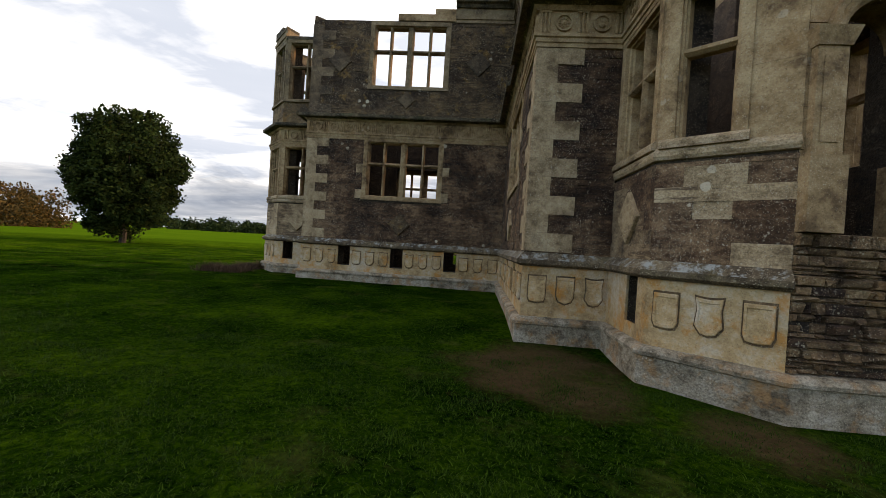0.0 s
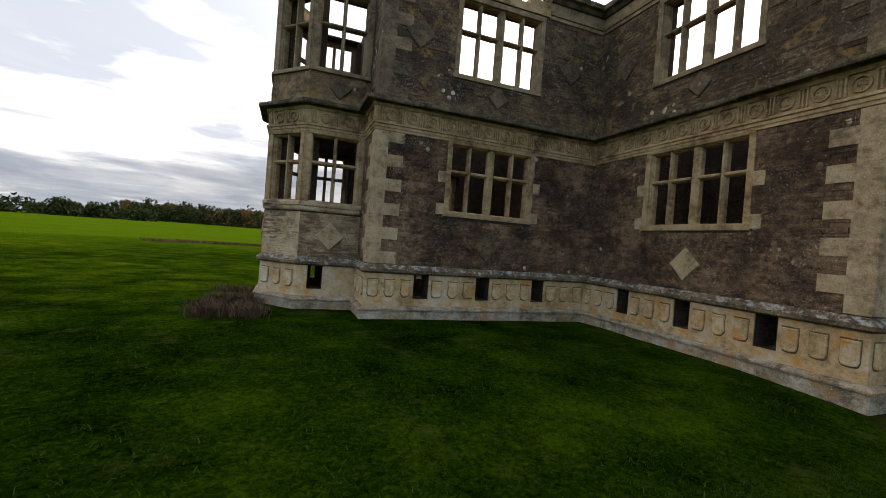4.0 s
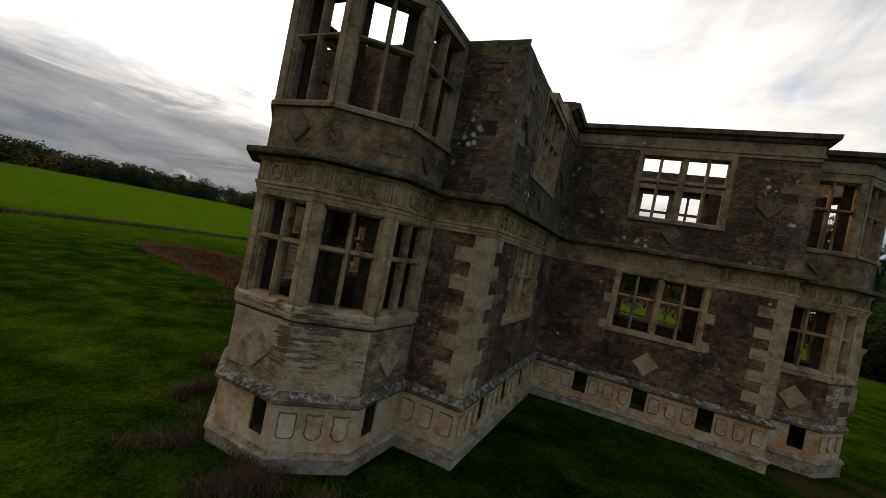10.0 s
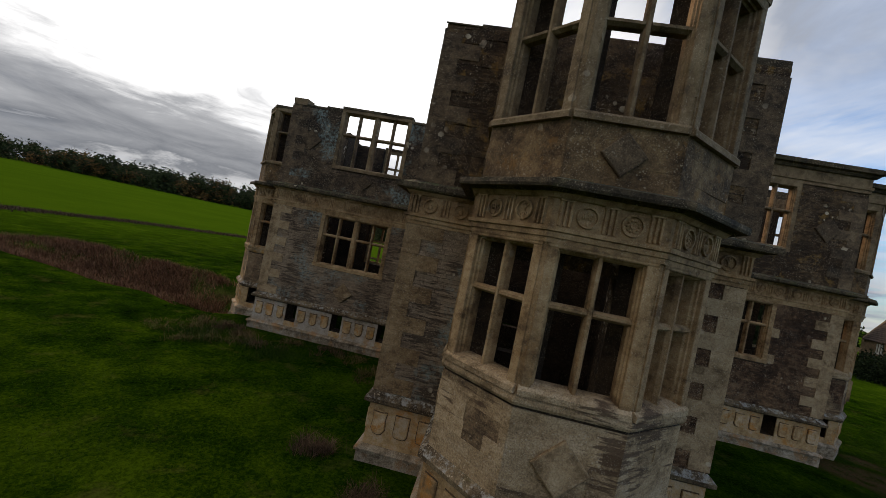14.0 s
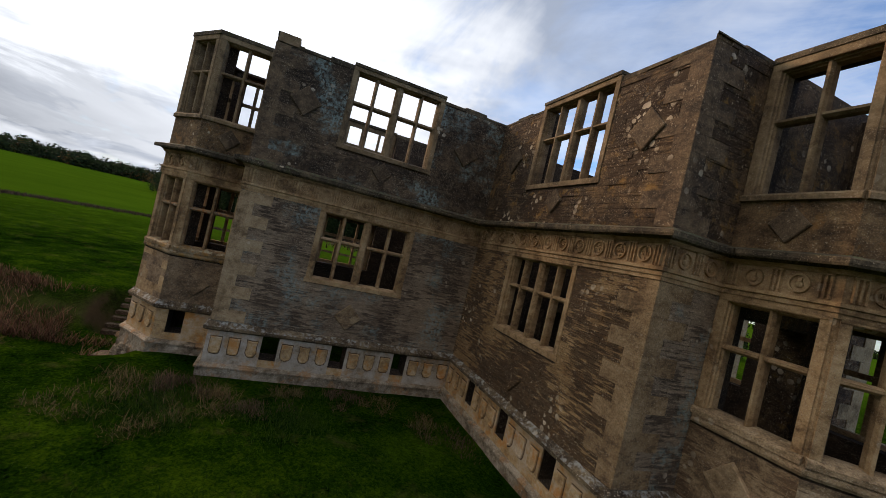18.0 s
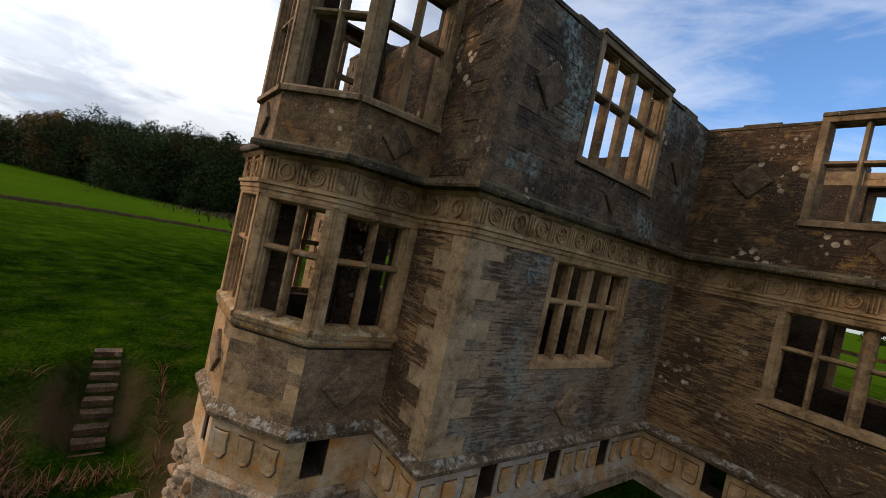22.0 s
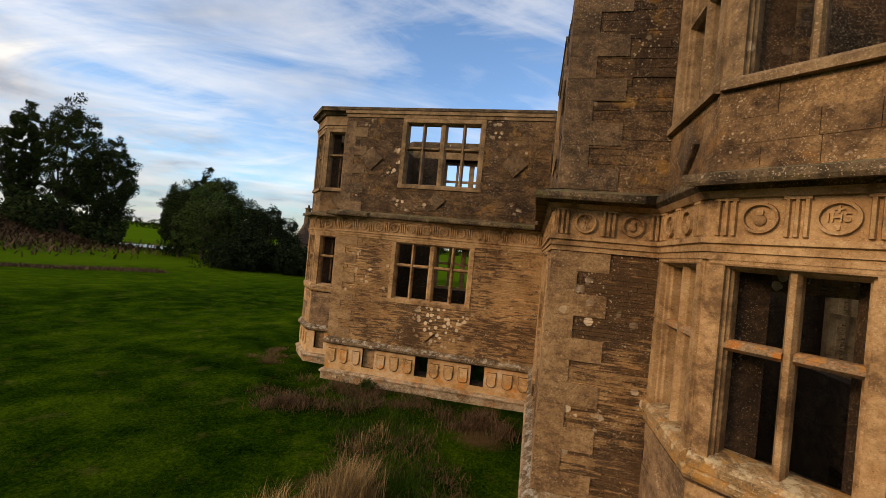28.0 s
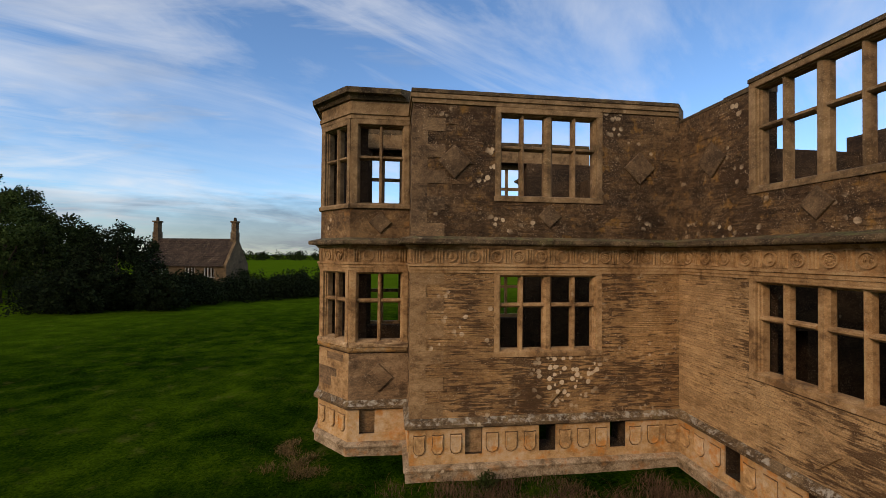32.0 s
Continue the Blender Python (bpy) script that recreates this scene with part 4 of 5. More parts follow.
def bay_face(seg):
    rng = random.Random(seg.order * 13 + ord(seg.arm))
    margin = 0.20
    s0, s1 = margin, seg.len - margin
    narrow = seg.arm == "B" and seg.order == 3       # beside the entrance: one light only
    door = seg.arm == "B" and seg.kind == "bay_front"
    w0, w1 = (0.22, 0.92) if narrow else (s0, s1)
    low = "bay" if seg.arm in "AB" else "warm_bay"
    holes = [(s0 - 0.1, s1 + 0.1, UP_LO - 0.08, UP_HI + 0.1)]
    vents = []
    if door:
        holes.append((0.40, seg.len - 0.40, 2.25, 5.35))
    else:
        holes.append((w0 - 0.1, w1 + 0.1, WIN_LO - 0.08, WIN_HI + 0.1))
    if seg.kind == "bay_side":
        vents = [(0.34, 0.80)] if seg.order == 6 else [(seg.len - 0.80, seg.len - 0.34)]
    elif seg.kind == "bay_front" and not door:
        vents = [(1.06, 1.46)]
    holes += [(a, b, VENT_LO, Z_LEDGE) for a, b in vents]
    core = wall_core(seg, holes, [(0.0, 10.38)], INNER)
    if door:
        sweep("footing", seg, [(-0.03, -0.6), (0.12, -0.6), (0.12, Z_FOOT - 0.15), (0.165, Z_FOOT - 0.13), (0.175, Z_FOOT - 0.08), (0.14, Z_FOOT - 0.03), (0.05, Z_FOOT), (-0.03, Z_FOOT)], FOOTING, label="grey-white footing course")
        moulding(seg, False)
        stones(seg, Z_FOOT, 2.25, [], core, BROKEN, rng, (0.045, 0.15), (0.08, 0.42), 0.075, 0.0, None, RUBBLE["shade"], 0.22, 0.040, 0.012)
        stones(seg, 2.25, Z_ARCH, [(0.38, seg.len - 0.38, 0, 5.36)], core, ASHLAR, rng, (0.4, 0.6), (0.4, 0.9), 0.012)
        doorway(seg)
    else:
        moulding(seg)
        plinth_panels(seg, vents, (0, 0) if vents else (3,), rng)
        if seg.arm == "D" and seg.order == 6:
            blocked_vent(seg, *vents[0])
        stones(seg, Z_SLOPE - 0.04, 3.2, [], core, (BAY_PALE if seg.arm in "AB" else ASHLAR) if seg.kind != "bay_side" else RUBBLE[low], rng, (0.2, 0.34), (0.35, 0.95), 0.004, alt=RUBBLE["shade"] if seg.arm == "B" else RUBBLE[low], share=0.42 if seg.arm == "B" else 0.34, rough=0.0006, edge=0.0007)
        sweep("sill_string", seg, [(-0.03, 3.24), (0.03, 3.25), (0.06, 3.30), (0.06, 3.36), (0.0, 3.44), (-0.03, 3.44)], BAY_PALE if seg.arm in "AB" else SILL)
        for a, b in ((0.0, w0 - 0.1), (w1 + 0.1, seg.len)):
            stones(seg, 3.42, Z_ARCH, [], core, ASHLAR, rng, (0.4, 0.7), (1, 2), 0.004, a, b, rough=0.0006, edge=0.0007)
        window(seg, w0, w1, WIN_LO, WIN_HI, 4.80, 1 if narrow else 2, 0.19, ASHLAR, rng, sill_mat=SILL if seg.arm == "C" else BAY_PALE, transom_mat=ORANGE if seg.arm == "C" else None)
    drip(seg, rng)
    frieze_pieces(seg, 2, rng)
    stones(seg, Z_UP - 0.04, UP_LO - 0.14, [], core, BAY_UP, rng, (0.24, 0.4), (0.4, 0.9), 0.003, rough=0.0006, edge=0.0012)
    for a, b in ((0.0, s0 - 0.1), (s1 + 0.1, seg.len)):
        stones(seg, UP_LO - 0.14, 10.38, [], core, UPPER_FRAME, rng, (0.4, 0.7), (1, 2), 0.004, a, b, rough=0.0006, edge=0.0007)
    window(seg, s0, s1, UP_LO, UP_HI, 9.22, 2, 0.19, UPPER_FRAME, rng)
    if seg.kind in ("bay_side", "bay_front") and not door:
        place("diamond_panel", lozenge(0.44), QUOIN if seg.arm in "AB" else RUBBLE["warm_bay"], seg.matrix(seg.len / 2, 0.02, 2.48), core)
    if seg.kind in ("bay_side", "bay_front"):
        place("diamond_panel", SMALL_DIAMOND, DIAMOND, seg.matrix(seg.len / 2, 0.02, 7.20), core)
    bay_top(seg, BAY_TOP[seg.arm])


def doorway(seg):
    """Round-arched entrance: pilasters with capitals, a moulded arch and a keystone console."""
    c, half, spring = seg.len / 2, seg.len / 2 - 0.40, 4.60
    bm = bmesh.new()
    n = 14
    rows = []
    for k in range(n + 1):
        a = math.pi * k / n
        rows.append([bm.verts.new(seg.flat(c + r * math.cos(a), y, spring + r * math.sin(a))) for r, y in ((half, -0.5), (half, 0.0), (half + 0.05, 0.04), (half + 0.13, 0.05), (half + 0.15, 0.09), (half + 0.22, 0.09), (half + 0.22, -0.5))])
    for p, q in zip(rows, rows[1:]):
        for i in range(6):
            bm.faces.new((p[i], p[i + 1], q[i + 1], q[i]))
    arch = part("door_arch", bm, ASHLAR, lodge, "round moulded entrance arch")
    bm = bmesh.new()
    for sign in (-1, 1):
        prev = None
        for k in range(n // 2 + 1):
            a = math.pi / 2 * k / (n // 2)
            r = half + 0.10
            p = (c + sign * r * math.cos(a), spring + r * math.sin(a))
            if prev:
                quad_box(bm, [seg.flat(prev[0], -0.5, prev[1]), seg.flat(p[0], -0.5, p[1]), seg.flat(p[0], 0.012, p[1]), seg.flat(prev[0], 0.012, prev[1]), seg.flat(prev[0], -0.5, 5.5), seg.flat(p[0], -0.5, 5.5), seg.flat(p[0], 0.012, 5.5), seg.flat(prev[0], 0.012, 5.5)])
            prev = p
    part("spandrel", bm, ASHLAR, arch)
    for sign in (-1, 1):
        lo, hi = sorted((c + sign * half, c + sign * (half + 0.38)))
        for name, z0, z1, e, y in (("pilaster_base", 2.25, 3.15, 0.02, 0.16), ("pilaster", 3.15, 4.42, -0.02, 0.11), ("capital", 4.42, 4.62, 0.05, 0.20)):
            bm = bmesh.new()
            box(bm, lo - e, -0.45, z0, hi + e, y, z1, seg.flat)
            if name == "capital":
                for v in bm.verts:
                    if v.co.z < 4.5:
                        mid = Vector(seg.flat((lo + hi) / 2, -0.1, 0))
                        v.co.x += (mid.x - v.co.x) * 0.22
                        v.co.y += (mid.y - v.co.y) * 0.22
            part(name, bm, ASHLAR, arch)
        bm = bmesh.new()
        box(bm, lo + 0.09, 0.108, 3.3, hi - 0.09, 0.125, 4.3, seg.flat)
        part("sunk_panel", bm, ASHLAR, arch)
    bm = bmesh.new()
    prof = [(0.0, 5.0), (0.16, 5.02), (0.22, 5.12), (0.16, 5.24), (0.26, 5.4), (0.26, 5.5), (0.0, 5.5)]
    rows = [[bm.verts.new(seg.flat(c + x, y, z)) for y, z in prof] for x in (-0.09, 0.09)]
    for i in range(7):
        bm.faces.new((rows[0][i], rows[0][(i + 1) % 7], rows[1][(i + 1) % 7], rows[1][i]))
    bm.faces.new(rows[0])
    bm.faces.new(rows[1])
    part("keystone", bm, ASHLAR, arch)


for seg in SEGS:
    if seg.kind.startswith("side"):
        side_wall(seg)
    elif seg.kind == "end":
        end_wall(seg)
    else:
        bay_face(seg)

# quoins: blocks that turn the outer corners, long on one face and short on the other in turn
for i, seg in enumerate(SEGS):
    nxt = SEGS[(i + 1) % len(SEGS)]
    if not (seg.kind.startswith("side") and nxt.kind == "end" or seg.kind == "end" and nxt.kind.startswith("side")):
        continue
    strong = seg.arm in "B" and seg.kind == "side_out" or seg.arm == "A" and seg.kind == "end" or seg.arm == "C" and seg.kind == "end"
    for z0, z1, mat in ((Z_SLOPE + 0.02, Z_ARCH - 0.01, QUOIN_WARM if seg.arm == "A" and seg.order == 0 else QUOIN if seg.arm in "AB" or strong else QUOIN_WARM), (Z_UP + 0.02, 10.2, QUOIN_UP)):
        z, k = z0, 0
        while z < z1 - 0.2:
            h = min(0.36, z1 - z)
            a, b = (0.88, 0.40) if k % 2 else (0.42, 0.88)
            if nxt.kind == "end":
                b = min(b, 0.9)
            bm = bmesh.new()
            e = 0.024
            p = seg.p1
            o = [seg.flat(seg.len - a, e, 0), (*(p + seg.m1 * e), 0), nxt.flat(b, e, 0), nxt.flat(b, -0.02, 0), (*(p - seg.m1 * 0.02), 0), seg.flat(seg.len - a, -0.02, 0)]
            lo = [bm.verts.new((q[0], q[1], z + 0.002)) for q in o]
            hi = [bm.verts.new((q[0], q[1], z + h - 0.002)) for q in o]
            for j in range(6):
                bm.faces.new((lo[j], lo[(j + 1) % 6], hi[(j + 1) % 6], hi[j]))
            bm.faces.new(lo)
            bm.faces.new(hi)
            part("quoin", bm, mat, lodge)
            z += h
            k += 1

# inner cross walls between the wings and the middle room, each with a doorway; their layout is assumed and helps darken
# the rooms
for k in range(4):
    r = Matrix.Rotation(k * math.pi / 2, 4, "Z")
    x0, x1, e = W - WALL, W - 0.05, W - WALL - 0.01
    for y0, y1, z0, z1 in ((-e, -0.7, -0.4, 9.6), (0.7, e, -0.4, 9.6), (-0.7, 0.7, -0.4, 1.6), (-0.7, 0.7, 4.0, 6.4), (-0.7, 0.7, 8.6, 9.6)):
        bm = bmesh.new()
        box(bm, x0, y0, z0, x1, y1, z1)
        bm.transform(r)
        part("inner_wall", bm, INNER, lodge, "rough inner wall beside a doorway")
# cross walls closing the bays off from two of the wings, with a wide opening below
for k, top in ((1, 10.1), (2, 10.6)):
    r = Matrix.Rotation(k * math.pi / 2, 4, "Z")
    for y0, y1, z0, z1 in ((-BAY + 0.4, -1.15, -0.3, 5.4), (1.15, BAY - 0.4, -0.3, 5.4), (-BAY + 0.4, BAY - 0.4, 5.4, top)):
        bm = bmesh.new()
        box(bm, L - 0.68, y0, z0, L - 0.08, y1, z1)
        bm.transform(r)
        part("cross_wall", bm, RUBBLE["upper"], lodge, "dark coursed wall behind the bay")
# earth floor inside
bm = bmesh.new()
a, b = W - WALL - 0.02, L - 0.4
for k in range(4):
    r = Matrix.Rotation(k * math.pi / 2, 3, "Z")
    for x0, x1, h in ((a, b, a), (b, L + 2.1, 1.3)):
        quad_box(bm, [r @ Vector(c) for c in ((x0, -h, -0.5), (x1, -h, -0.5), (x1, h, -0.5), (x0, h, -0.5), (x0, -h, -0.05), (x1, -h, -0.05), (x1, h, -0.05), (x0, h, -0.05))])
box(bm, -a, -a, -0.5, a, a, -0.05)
part("ground_floor", bm, INNER, lodge, "earth and stone floor with shade put into its colour")


# ---- ground ----
DITCH_X, DITCH_Y0, DITCH_Y1 = 0.2, 14.2, 36.0


def ease(a, b, x):
    t = min(1.0, max(0.0, (x - a) / (b - a)))
    return t * t * (3 - 2 * t)


def ditch(x, y):
    """Depth of the dry ditch that runs out from the bay."""
    cx = DITCH_X + 0.16 * max(0.0, y - 16)
    half = 3.1 + 0.6 * noise.noise((y * 0.3, 0, 5))
    across = 1 - ease(0.15, 1.0, abs(x - cx) / half * (0.95 if x < cx else 0.52))
    along = ease(DITCH_Y0 - 1.2, DITCH_Y0 + 1.0, y) * (1 - ease(26.0, DITCH_Y1, y))
    deep = 1.65 * across * along
    # the lane cut for the steps
    lane = (1 - ease(0.42, 1.0, abs(y - 15.9))) * ease(2.9, 3.5, x) * (1 - ease(7.0, 7.5, x))
    if lane > 0:
        deep += lane * (max(0.0, min(1.72, 1.72 - 1.66 * (x - 3.6) / 3.0)) - deep)
    return deep


def ground_height(x, y):
    r = math.hypot(x, y)
    h = 0.05 * noise.noise((x * 0.15, y * 0.15, 0)) + 0.035 * noise.noise((x * 0.7, y * 0.7, 3))
    if r > 60:
        az = math.atan2(y, x)
        h += min(r - 60, 500) * (0.016 * max(0.0, math.cos(az - radians(62))) - 0.004 * max(0.0, math.cos(az - radians(140))))
        h += 4.8 * math.exp(-(((x - 96) / 13) ** 2 + ((y + 27) / 15) ** 2))
    return h - ditch(x, y) + 0.16 - 0.20 * (1 - ease(-14, -8, y)) * ease(-16, -9, x)


def make_ground():
    def line(lo, hi, fine):
        out, x = [], lo
        while x < hi:
            out.append(x)
            d = abs(x)
            x += fine if d < 40 else (2.5 if d < 130 else (14.0 if d < 700 else 160.0))
        return out + [hi]

    xs = line(-2400.0, 2400.0, 0.45)
    ys = line(-2400.0, 2400.0, 0.45)
    verts = [(x, y, ground_height(x, y)) for y in ys for x in xs]
    n = len(xs)
    faces = [(j * n + i, j * n + i + 1, (j + 1) * n + i + 1, (j + 1) * n + i) for j in range(len(ys) - 1) for i in range(n - 1)]
    me = bpy.data.meshes.new("ground")
    me.from_pydata(verts, [], faces)
    me.materials.append(GRASS)
    for p in me.polygons:
        p.use_smooth = True
    tagged(new("ground", me), "green tufted lawn running out to wide fields", "grass", kind="structure")


make_ground()


def indoors(x, y, gap=0.25):
    a, b = min(abs(x), abs(y)), max(abs(x), abs(y))
    return a < W + gap and b < L + gap or a < BAY + gap and b < L + BAY2 + gap and a + b < L + BAY2 + FACE + 1.4 * gap


def blades(name, spots, mat, label, category, rng):
    """Thin bent blades: spots of (x, y, height, lean, width)."""
    verts, faces = [], []
    for x, y, h, lean, w in spots:
        a = rng.uniform(0, 6.283)
        z = ground_height(x, y) - 0.02
        c, s = math.cos(a), math.sin(a)
        lx, ly = lean * math.cos(a + 1.57), lean * math.sin(a + 1.57)
        k = len(verts)
        verts += [(x - c * w, y - s * w, z), (x + c * w, y + s * w, z), (x + c * w * 0.7 + lx * 0.35, y + s * w * 0.7 + ly * 0.35, z + h * 0.6), (x - c * w * 0.7 + lx * 0.35, y - s * w * 0.7 + ly * 0.35, z + h * 0.6), (x + lx, y + ly, z + h)]
        faces += [(k, k + 1, k + 2, k + 3), (k + 3, k + 2, k + 4)]
    me = bpy.data.meshes.new(name)
    me.from_pydata(verts, [], faces)
    me.materials.append(mat)
    return tagged(new(name, me), label, category, kind="stuff")


rng = random.Random(5)
spots = []
while len(spots) < 130000:
    # turf round the start of the path, denser close by
    x, y = -7 + rng.gauss(0, 7.5), -16 + rng.gauss(0, 6.0)
    if not indoors(x, y) and rng.random() < 0.25 + 0.9 * abs(noise.noise((x * 0.8, y * 0.8, 1))):
        h = rng.uniform(0.025, 0.055)
        spots.append((x, y, h, rng.uniform(0.02, 0.08), rng.uniform(0.003, 0.007)))
near_start = len(spots) + 120000
while len(spots) < near_start:
    # thick tufted turf where the path begins
    x, y = rng.uniform(-15, 1), rng.uniform(-19.3, -12.5)
    tuft = noise.noise((x * 1.6, y * 1.6, 4)) + 0.6 * noise.noise((x * 4.5, y * 4.5, 9))
    if not indoors(x, y) and rng.random() < 0.22 + 0.9 * max(0.0, tuft):
        h = rng.uniform(0.02, 0.045) * (1 + 1.1 * max(0.0, tuft))
        spots.append((x, y, h, rng.uniform(0.01, 0.06), rng.uniform(0.002, 0.005)))
blades("lawn_blades", spots, BLADES, "short uneven green grass blades on the lawn", "grass", rng)
spots = []
while len(spots) < 90000:
    x, y = rng.uniform(-30, 34), rng.uniform(-26, 36)
    if not indoors(x, y) and noise.noise((x * 0.5, y * 0.5, 1)) + 0.5 * noise.noise((x * 1.7, y * 1.7, 7)) > rng.uniform(-0.2, 0.5):
        spots.append((x, y, rng.uniform(0.04, 0.09), rng.uniform(0.04, 0.12), rng.uniform(0.004, 0.009)))
blades("lawn_tufts", spots, BLADES, "coarser grass tufts scattered over the lawn", "grass", rng)


def clump(x0, y0, r, count, height, mat, name, label, category="dry grass", bend=1.1):
    """A ragged stand: a few uneven tussocks, tall in the middle and bent outwards."""
    out = []
    hubs = [(x0 + rng.gauss(0, r * 0.55), y0 + rng.gauss(0, r * 0.55), rng.uniform(0.5, 1.0)) for _ in range(7)]
    for _ in range(count):
        hx, hy, big = rng.choice(hubs)
        x, y = hx + rng.gauss(0, r * 0.24), hy + rng.gauss(0, r * 0.24)
        if indoors(x, y, 0.08):
            continue
        h = height * big * rng.uniform(0.25, 1.0)
        out.append((x, y, h, h * rng.uniform(0.2, bend), rng.uniform(0.004, 0.009)))
    return blades(name, out, mat, label, category, rng)


for x, y, r, n, h in ((7.3, 10.4, 0.7, 2000, 1.0), (8.0, 8.0, 0.6, 350, 0.5), (8.3, 11.5, 0.5, 700, 0.8)):
    clump(x, y, r, n, h, DRY, "dry_grass_clump", "pale dead grass clump standing by the walls", bend=0.7)
for x, y, r, n, h in ((-5.2, 10.9, 0.6, 450, 0.36), (-4.8, 9.0, 0.5, 260, 0.34), (-4.9, 12.9, 0.8, 450, 0.34), (-6.0, 13.6, 0.8, 350, 0.28), (-4.8, 6.0, 0.6, 400, 0.3), (-6.2, 5.1, 0.6, 400, 0.3), (-6.6, 11.6, 0.8, 600, 0.28), (14.6, 2.7, 0.6, 1300, 0.26), (15.2, 1.6, 0.5, 700, 0.22)):
    clump(x, y, r, n, h, BENT, "bent_grass_clump", "low tussock of bent straw-coloured grass", bend=2.2)
for x, y, r, n, h in ((-15.1, -2.4, 0.9, 3000, 0.42), (-15.0, -0.9, 0.8, 2400, 0.42), (-11.6, 4.7, 0.5, 900, 0.42), (-13.3, 3.2, 0.6, 1200, 0.45), (11.2, 6.6, 1.0, 1500, 0.35), (5.0, 5.4, 0.9, 1500, 0.5), (9.0, 5.2, 1.0, 1500, 0.35), (-15.2, 1.6, 0.8, 1000, 0.4), (7.0, 7.6, 1.6, 1300, 0.36), (9.8, 5.2, 1.2, 900, 0.32), (5.4, 9.4, 1.0, 600, 0.35), (5.4, 5.4, 0.8, 1000, 0.4), (11.0, 4.8, 1.0, 900, 0.4), (7.6, 4.9, 0.8, 900, 0.3),
                      (-4.6, 11.9, 0.6, 900, 0.4), (-5.6, 9.8, 0.7, 600, 0.3), (-4.5, 7.4, 0.6, 500, 0.3), (-7.2, 4.6, 0.7, 500, 0.25)):
    clump(x, y, r, n, h, SCRUB, "dead_weed_clump", "brown dead weeds heaped against the wall foot", "dead weeds", 1.6)
for x, y, r, n, h in ((-5.4, 12.0, 1.4, 3200, 0.25), (-6.0, 9.0, 1.5, 2600, 0.22), (7.2, 9.2, 1.6, 4200, 0.25), (7.4, 7.2, 1.5, 3600, 0.28), (8.8, 6.2, 1.6, 3000, 0.22), (-15.0, 0.6, 1.4, 2400, 0.22)):
    clump(x, y, r, n, h, BLADES, "rank_grass", "rank green grass growing thick by the wall foot", "grass", 1.6)
# a leafy weed growing out of the wall foot
wr = random.Random(8)
wv, wf = [], []
for k in range(60):
    a, r = wr.uniform(0, 6.283), wr.uniform(0.0, 0.34)
    base_at = Vector((9.55 + r * math.cos(a), 4.15 + 0.6 * r * math.sin(a), ground_height(9.5, 4.2) + wr.uniform(0.05, 0.42) * (1 - r)))
    for _ in range(9):
        u = Vector((wr.gauss(0, 1), wr.gauss(0, 1), wr.gauss(0, 0.5))).normalized()
        v = u.orthogonal().normalized()
        p, size = base_at + Vector((wr.gauss(0, 0.05), wr.gauss(0, 0.05), wr.gauss(0, 0.05))), wr.uniform(0.03, 0.06)
        n = len(wv)
        wv += [tuple(p - u * size), tuple(p + v * size * 0.5), tuple(p + u * size), tuple(p - v * size * 0.5)]
        wf.append((n, n + 1, n + 2, n + 3))
me = bpy.data.meshes.new("weed")
me.from_pydata(wv, [], wf)
me.materials.append(LEAF["light"])
tagged(new("weed", me), "leafy green weed growing at the foot of the wall", "weed", kind="stuff")
# scrub on the ditch banks
spots = []
while len(spots) < 36000:
    x, y = rng.uniform(-5, 10), rng.uniform(14.5, 35)
    d = ditch(x, y)
    steps_here = 2.4 < x < 7.8 and abs(y - 15.9) < 1.3
    if 0.12 < d < 1.55 and not steps_here and not indoors(x, y) and noise.noise((x * 0.35, y * 0.35, 2)) + (0.25 if y > 17 else -0.15) > rng.uniform(-0.35, 0.35):
        spots.append((x, y, rng.uniform(0.12, 0.45), rng.uniform(0.1, 0.5), rng.uniform(0.007, 0.016)))
blades("ditch_scrub", spots, BRACKEN, "brown dead bracken on the banks of the ditch", "bracken", rng)
spots = []
while len(spots) < 24000:
    # the rough strip left unmown out in the field
    k = rng.random()
    a = radians(-25 + 150 * k)
    r = 56 + 5.5 * math.sin(a * 2.2 + 0.6) - 9 * max(0.0, -math.sin(a)) + rng.gauss(0, 0.9)
    spots.append((r * math.cos(a), r * math.sin(a), rng.uniform(0.15, 0.4), rng.uniform(0.05, 0.3), rng.uniform(0.02, 0.05)))
blades("unmown_strip", spots, SCRUB, "brown unmown strip of rough grass across the field", "rough grass", rng)

# ---- stone steps up the ditch bank ----
steps = tagged(new("stone_steps"), "narrow worn stone steps climbing the ditch bank", "steps")
for k in range(9):
    f = k / 8
    x, z = 3.6 + 3.0 * f, -1.52 + 1.66 * f
    y = 15.95 - 0.1 * f
    bm = bmesh.new()
    w = 0.34
    v = box(bm, x - 0.16, y - w, z - 0.35, x + 0.17, y + w, z + 0.04)
    for q in v:
        q.co += Vector((rng.uniform(-0.03, 0.03), rng.uniform(-0.04, 0.04), rng.uniform(-0.012, 0.012)))
    part("step", bm, STEP, steps)
bm = bmesh.new()
for q in box(bm, 0.8, 15.0, -1.5, 1.55, 15.5, -1.22):
    q.co += Vector((rng.uniform(-0.1, 0.1), rng.uniform(-0.1, 0.1), rng.uniform(-0.03, 0.03)))
tagged(finish("fallen_slab", bm, STEP), "fallen stone slab lying in the ditch", "stone slab")

